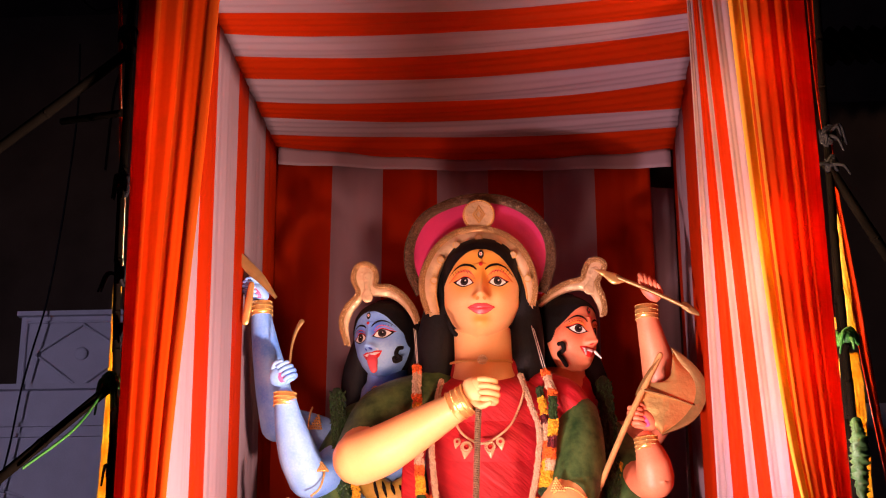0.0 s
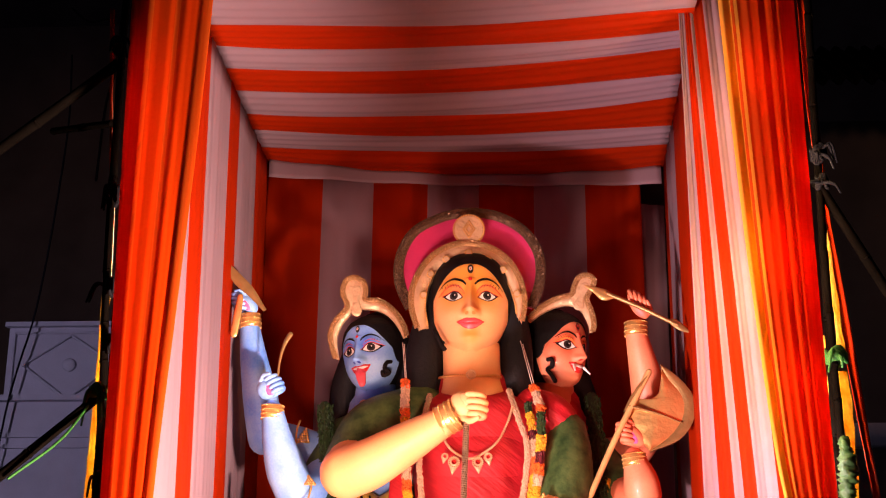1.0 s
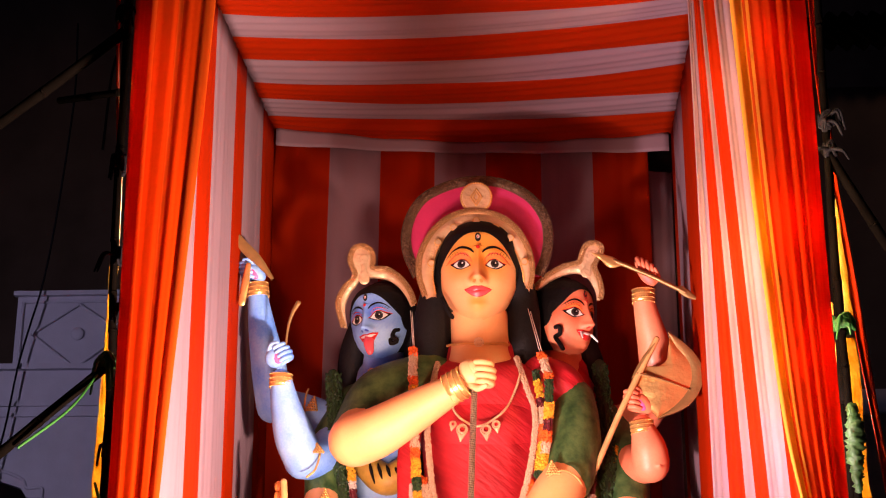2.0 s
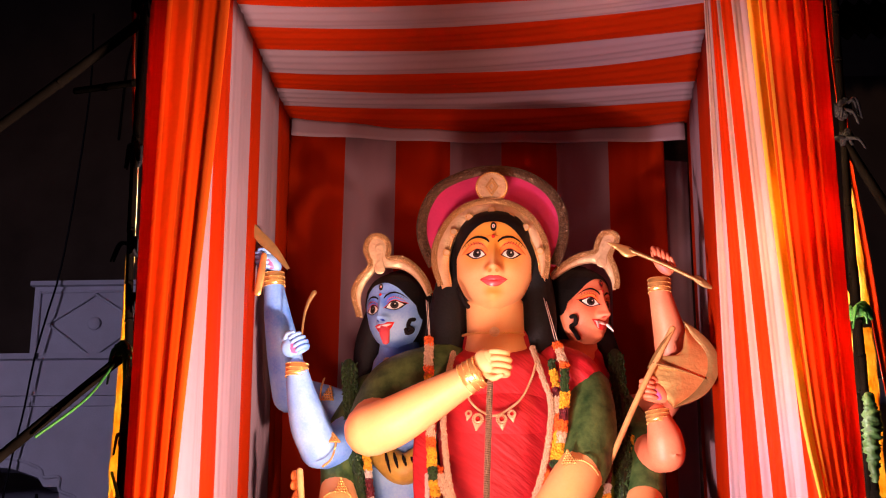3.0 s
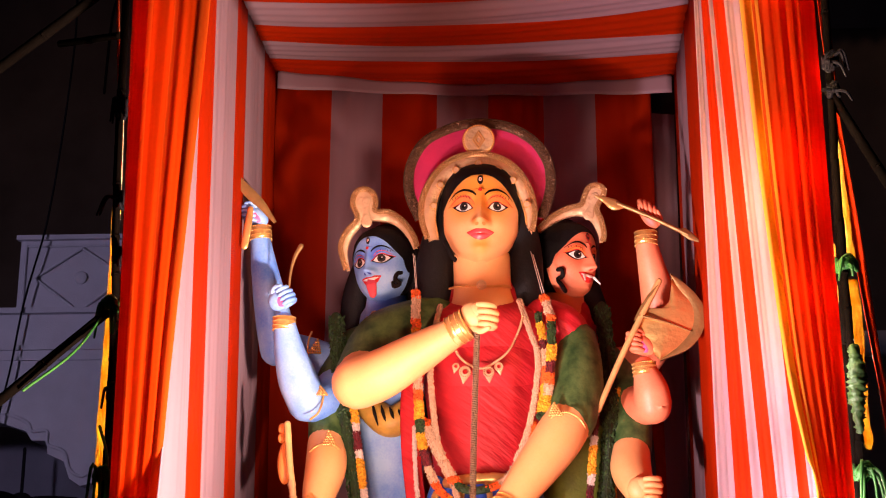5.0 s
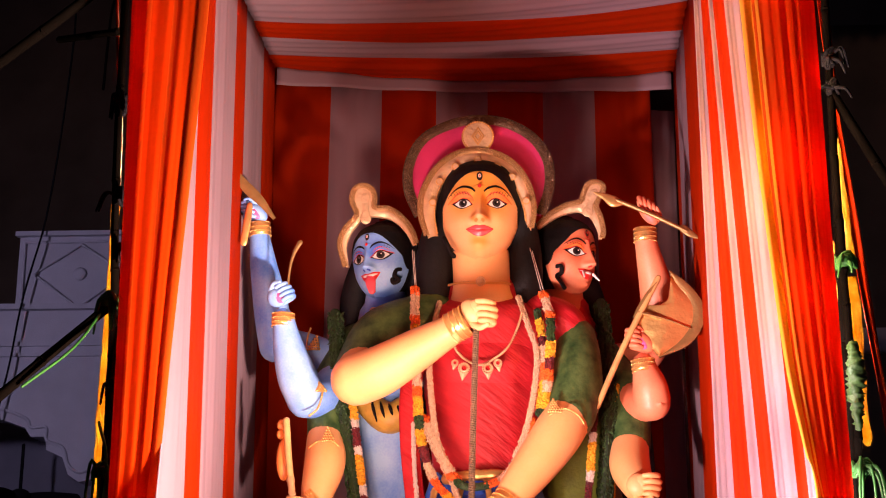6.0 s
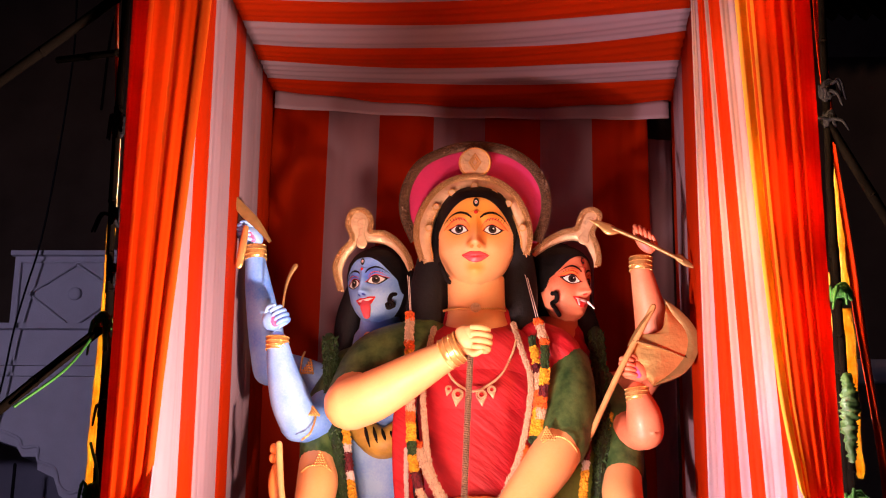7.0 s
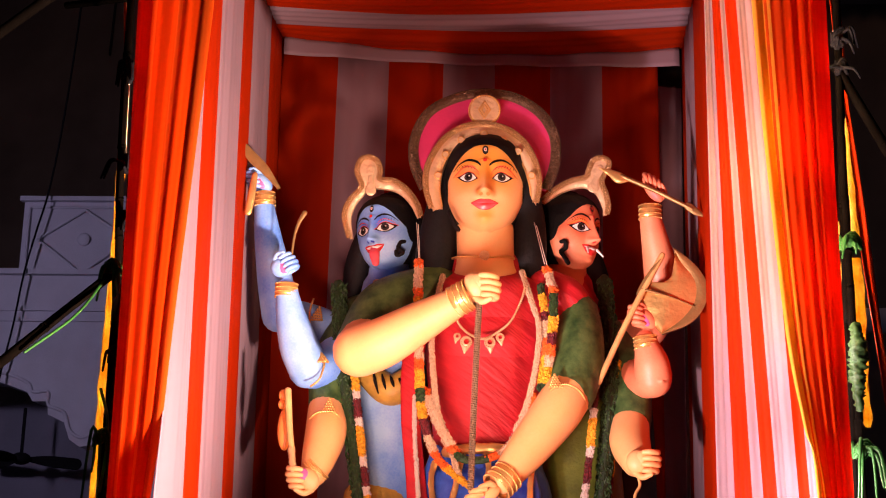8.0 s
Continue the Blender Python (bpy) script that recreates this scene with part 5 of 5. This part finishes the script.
axe = tagged(empty("battle_axe"), "battle axe with crinkled gold foil blade and pale shaft", "axe")
bm = bmesh.new()
tube(bm, [(0.250, 7.860, 2.927), (0.395, 7.860, 3.244), (0.581, 7.880, 3.605)], [0.015, 0.016, 0.016], 0, n=10, steps=16)
part("shaft", bm, WOOD, axe)
bm = bmesh.new()
AX_O = [(0.555, 7.900, 3.585), (0.516, 7.900, 3.494), (0.486, 7.900, 3.418), (0.486, 7.900, 3.379), (0.515, 7.900, 3.328), (0.552, 7.900, 3.269), (0.571, 7.900, 3.194)]
AX_E = [(0.644, 7.900, 3.653), (0.720, 7.900, 3.592), (0.780, 7.900, 3.526), (0.813, 7.900, 3.451), (0.800, 7.900, 3.345), (0.723, 7.900, 3.249), (0.577, 7.900, 3.188)]
AX_M = [(0.650, 7.900, 3.626), (0.684, 7.900, 3.568), (0.739, 7.900, 3.496), (0.758, 7.900, 3.429), (0.742, 7.900, 3.351), (0.677, 7.900, 3.267), (0.577, 7.900, 3.194)]
sheet(bm, AX_M, [(0.643, 7.900, 3.555), (0.625, 7.900, 3.489), (0.560, 7.900, 3.455), (0.487, 7.900, 3.463), (0.471, 7.900, 3.388), (0.508, 7.900, 3.283), (0.571, 7.900, 3.200)], 7.9, 0.035, 48, 0.02, 6)
part("blade", bm, GOLD, axe, "crinkled gold foil blade")
bm = bmesh.new()
sheet(bm, AX_E, AX_M, 7.9, 0.03, 48, 0.006, 4)
part("blade_edge", bm, DULL, axe, "duller gold edge")
bm = bmesh.new()
tube(bm, [(0.478, 7.860, 3.418), (0.615, 7.870, 3.382), (0.741, 7.890, 3.337)], [0.008, 0.006, 0.003], 0, n=6, steps=10)
part("crease", bm, DULL, axe)
bm = bmesh.new()
sheet(bm, [(0.580, 7.870, 3.584), (0.562, 7.870, 3.548), (0.514, 7.870, 3.442), (0.455, 7.870, 3.396)], [(0.559, 7.870, 3.572), (0.515, 7.870, 3.523), (0.473, 7.870, 3.456), (0.444, 7.870, 3.396)], 7.87, 0.03, 20, 0.012, 3)
part("socket", bm, DULL, axe, "dull gold socket")

ob = tagged(empty("arrow_spear"), "short gold spear held level in the raised hand", "spear")
bm = bmesh.new()
tube(bm, [(0.378, 8.000, 4.073), (0.558, 8.000, 3.991), (0.751, 8.000, 3.891)], [0.012, 0.012, 0.012], 0, n=8, steps=12)
part("shaft", bm, DULL, ob)
bm = bmesh.new()
tube(bm, [(0.263, 8.000, 4.117), (0.323, 8.000, 4.089), (0.366, 8.000, 4.063), (0.414, 8.000, 4.054)], [0.003, 0.02, 0.032, 0.012], 0, n=10, steps=16, flat=0.35)
part("blade", bm, GOLD, ob, "leaf-shaped gold blade")
bm = bmesh.new()
tube(bm, [(0.731, 8.000, 3.907), (0.772, 8.000, 3.876), (0.819, 8.000, 3.848)], [0.022, 0.02, 0.003], 0, n=8, steps=10, flat=0.35)
part("tail", bm, DULL, ob)

sword = tagged(empty("sword"), "curved bronze sword in the raised blue hand", "sword")
bm = bmesh.new()
sheet(bm, [(-1.700, 8.000, 4.282), (-1.627, 8.000, 4.210), (-1.544, 8.000, 4.123), (-1.470, 8.000, 4.004)], [(-1.696, 8.000, 4.210), (-1.639, 8.000, 4.139), (-1.563, 8.000, 4.074), (-1.484, 8.000, 3.991)], 8.0, 0.02, 30, 0.008, 3)
part("blade", bm, DULL, sword)
bm = bmesh.new()
tube(bm, [(-1.611, 7.990, 4.071), (-1.622, 7.980, 3.956), (-1.635, 7.980, 3.857)], [0.016, 0.022, 0.02], 0, n=10, steps=10, flat=0.5)
part("hilt", bm, GOLD, sword, "gold foil hilt")

ob = tagged(empty("sickle"), "thin bronze sickle held in the bent blue hand", "sickle")
bm = bmesh.new()
tube(bm, [(-1.365, 7.860, 3.578), (-1.355, 7.860, 3.687), (-1.334, 7.860, 3.765), (-1.306, 7.860, 3.818)], [0.006, 0.007, 0.01, 0.014], 0, n=8, steps=16, flat=0.5)
part("blade", bm, DULL, ob)

ob = tagged(empty("lute"), "small wooden lute with pale gold neck in a fist", "lute")
bm = bmesh.new()
tube(bm, [(-1.335, 7.780, 2.851), (-1.315, 7.770, 2.653), (-1.298, 7.770, 2.538)], [0.018, 0.017, 0.016], 0, n=10, steps=10)
part("neck", bm, WOOD, ob)
bm = bmesh.new()
ball(bm, (-1.347, 7.820, 2.659), (0.04, 0.03, 0.11), 0, 18)
ball(bm, (-1.367, 7.820, 2.834), (0.022, 0.02, 0.03), 0, 12)
ball(bm, (-1.368, 7.820, 2.787), (0.022, 0.02, 0.028), 0, 12)
part("bowl", bm, BLUSH, ob, "reddish gourd bowl")
bm = bmesh.new()
tube(bm, [(-1.302, 7.770, 2.552), (-1.286, 7.760, 2.438)], [0.019, 0.017], 0, n=10, steps=14, wobble=0.4)
part("collar", bm, TINSEL, ob, "gold tinsel binding")

ob = tagged(empty("rod"), "thin crooked gold rod below a closed fist", "rod")
bm = bmesh.new()
tube(bm, [(0.448, 7.840, 2.445), (0.453, 7.830, 2.402), (0.427, 7.820, 2.345), (0.414, 7.820, 2.178)], [0.008] * 4, 0, n=8, steps=16)
part("shaft", bm, WOOD, ob)

# ear ornaments
for pts, lab in (([(-0.799, 8.160, 3.744), (-0.819, 8.140, 3.732), (-0.826, 8.130, 3.697), (-0.801, 8.130, 3.675), (-0.831, 8.130, 3.659), (-0.838, 8.130, 3.678)], "black curled ear lock painted beside the blue cheek"),
                 ([(0.059, 8.120, 3.738), (0.080, 8.100, 3.733), (0.080, 8.100, 3.695), (0.056, 8.120, 3.684), (0.077, 8.120, 3.653), (0.096, 8.120, 3.619)], "black curled ear lock beside the pink cheek"),
                 ([(-0.539, 7.880, 3.836), (-0.522, 7.860, 3.799), (-0.503, 7.870, 3.756), (-0.486, 7.880, 3.737)], "black hair lock curling on the golden jaw")):
    bm = bmesh.new()
    tube(bm, pts, [0.012] * len(pts), 0, n=8, steps=24)
    tagged(part("hair_lock", bm, INK), lab, "ornament")
# thin silver strings holding the garlands
for a, b in (((-0.719, 8.000, 3.806), (-0.697, 7.950, 3.584)), ((-0.710, 8.000, 3.797), (-0.691, 7.950, 3.584)), ((-0.087, 8.000, 3.809), (-0.025, 7.950, 3.548)), ((-0.075, 8.000, 3.793), (-0.013, 7.950, 3.548))):
    bm = bmesh.new()
    tube(bm, [a, b], [0.0025, 0.0025], 0, n=5, steps=4)
    tagged(part("string", bm, WHITE_F), "thin pale string holding a flower garland", "string", "strings holding the garlands")


# ---- the street behind ----
bm = bmesh.new()
box(bm, (-30, 22, 0), (-5.0, 22.4, 13))
tagged(part("backdrop_left", bm, DARKWALL), "dark building wall far behind in the night", "building", kind="structure")
house = tagged(empty("white_house"), "white plastered house front with moulded panel and scalloped arch", "house")
X0, X1 = -9.0, -3.9
# wall with the scalloped arch cut into it
arch = [(X0, 4.05), (-6.4, 4.25), (-5.86, 4.22), (-5.55, 4.12), (-5.48, 4.02), (-5.32, 4.02), (-5.30, 3.88), (-5.12, 3.80), (-5.05, 3.62), (-4.93, 3.54), (-4.80, 3.57), (-4.74, 3.45), (-4.70, 0.0)]
bm = bmesh.new()
front = [bm.verts.new((x, 16.0, z)) for x, z in arch] + [bm.verts.new((X1, 16.0, 0.0)), bm.verts.new((X1, 16.0, 5.44)), bm.verts.new((X0, 16.0, 5.44))]
f = bm.faces.new(front)
ext = bmesh.ops.extrude_face_region(bm, geom=[f])
bmesh.ops.translate(bm, verts=[v for v in ext["geom"] if isinstance(v, bmesh.types.BMVert)], vec=(0, 0.35, 0))
bmesh.ops.triangulate(bm, faces=bm.faces[:])
part("wall", bm, PLASTER, house, smooth=False)
bm = bmesh.new()
tube(bm, [(x, 15.99, z + 0.10) for x, z in arch[1:-1]], [0.018] * 11, 0, n=8, steps=60)
part("arch_moulding", bm, PLASTER, house)
bm = bmesh.new()
box(bm, (-5.77, 16.02, 5.44), (X1, 16.3, 6.25))
part("parapet", bm, PLASTER, house, smooth=False)
for z, d, hgt in ((5.42, 0.10, 0.06), (5.02, 0.05, 0.05), (4.90, 0.05, 0.04), (6.25, 0.06, 0.05)):
    bm = bmesh.new()
    box(bm, (-5.8 if z > 6 else X0, 16.0 - d, z - hgt / 2), (X1, 16.02, z + hgt / 2))
    part("ledge", bm, PLASTER, house, smooth=False)
bm = bmesh.new()
cx, cz = -5.07, 5.80
d = [(cx, 15.995, cz + 0.33), (cx + 0.51, 15.995, cz), (cx, 15.995, cz - 0.38), (cx - 0.51, 15.995, cz)]
for a, b in zip(d, d[1:] + d[:1]):
    tube(bm, [a, b], [0.015, 0.015], 0, n=6, steps=4)
ball(bm, (cx, 16.0, cz), (0.075, 0.025, 0.075), 0, 12)
part("diamond_moulding", bm, PLASTER, house)
for x0, z0, x1, z1 in ((-5.70, 6.16, X1, 6.16), (-5.70, 5.52, -5.70, 6.16)):
    bm = bmesh.new()
    tube(bm, [(x0, 16.0, z0), (x1, 16.0, z1)], [0.015, 0.015], 0, n=6, steps=4)
    part("panel_moulding", bm, PLASTER, house)
# porch interior in darkened colours that stand for its shade
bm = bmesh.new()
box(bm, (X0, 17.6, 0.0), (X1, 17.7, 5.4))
tagged(part("room_wall", bm, ROOM), "plaster wall inside the arched porch, coloured dark for its shade", "wall", kind="structure")
fan = tagged(empty("ceiling_fan"), "dark three-bladed ceiling fan hanging in the porch", "fan")
fc = Vector((-5.859, 16.900, 3.511))
bm = bmesh.new()
ball(bm, fc, (0.11, 0.11, 0.07), 0, 14)
part("motor", bm, BLACK, fan)
bm = bmesh.new()
tube(bm, [fc, fc + Vector((0, 0, 0.55))], [0.02, 0.02], 0, n=8, steps=4)
part("rod", bm, BLACK, fan)
for ang in (20, 140, 260):
    d = Vector((math.cos(radians(ang)), math.sin(radians(ang)), -0.05))
    bm = bmesh.new()
    tube(bm, [fc + d * 0.1, fc + d * 0.3, fc + d * 0.6], [0.03, 0.06, 0.065], 0, n=8, steps=8, flat=0.2)
    part("blade", bm, BLACK, fan)
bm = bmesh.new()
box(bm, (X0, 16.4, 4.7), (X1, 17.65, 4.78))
tagged(part("porch_ceiling", bm, DARKWALL), "porch ceiling behind the arch, coloured dark for its shade", "ceiling", kind="structure")

# right: a dark house wall under a corrugated roof
bm = bmesh.new()
box(bm, (2.9, 18.5, 0), (20, 18.8, 9.6))
tagged(part("backdrop_right", bm, DARKWALL), "dim brown house wall in the night", "building", kind="structure")
bm = bmesh.new()
grid(bm, lambda u, v: (3.0 + 6 * u, 17.6 + 2.4 * v, 9.75 + 1.6 * v + 0.05 * math.sin(u * 6 / 0.2 * 2 * math.pi)), 240, 6)
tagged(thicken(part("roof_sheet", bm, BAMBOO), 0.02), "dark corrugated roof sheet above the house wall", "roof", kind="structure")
bm = bmesh.new()
box(bm, (2.9, 18.2, 5.35), (20, 18.5, 5.6))
tagged(part("ledge_right", bm, PLASTER), "pale ledge along the dark house wall", "ledge", kind="structure")

bm = bmesh.new()
box(bm, (-45, 32, 0), (45, 32.5, 40))
tagged(part("backdrop_far", bm, DARKWALL), "dark building far off in the night", "building", kind="structure")

# cables
for pts, r in (([(-6.6, 21.970, 13.353), (-6.65, 21.970, 12.153), (-6.75, 21.970, 11.567), (-6.8, 21.970, 10.324)], 0.02),
               ([(-5.314, 15.86, 9.444), (-5.279, 15.86, 8.722), (-5.3, 15.86, 8.078), (-5.371, 15.86, 7.07), (-5.456, 15.86, 6.324), (-5.568, 15.86, 5.809), (-5.653, 15.86, 5.37), (-5.72, 15.86, 4.796), (-5.795, 15.86, 4.352), (-5.859, 15.86, 3.873)], 0.012),
               ([(-7.433, 21.970, 13.311), (-7.136, 21.970, 13.067), (-6.816, 21.970, 13.116)], 0.016)):
    bm = bmesh.new()
    tube(bm, pts, [r] * len(pts), 0, n=6, steps=30)
    tagged(part("cable", bm, BLACK), "thin black electric cable sagging along the wall", "cable", "electric cables on the house walls")
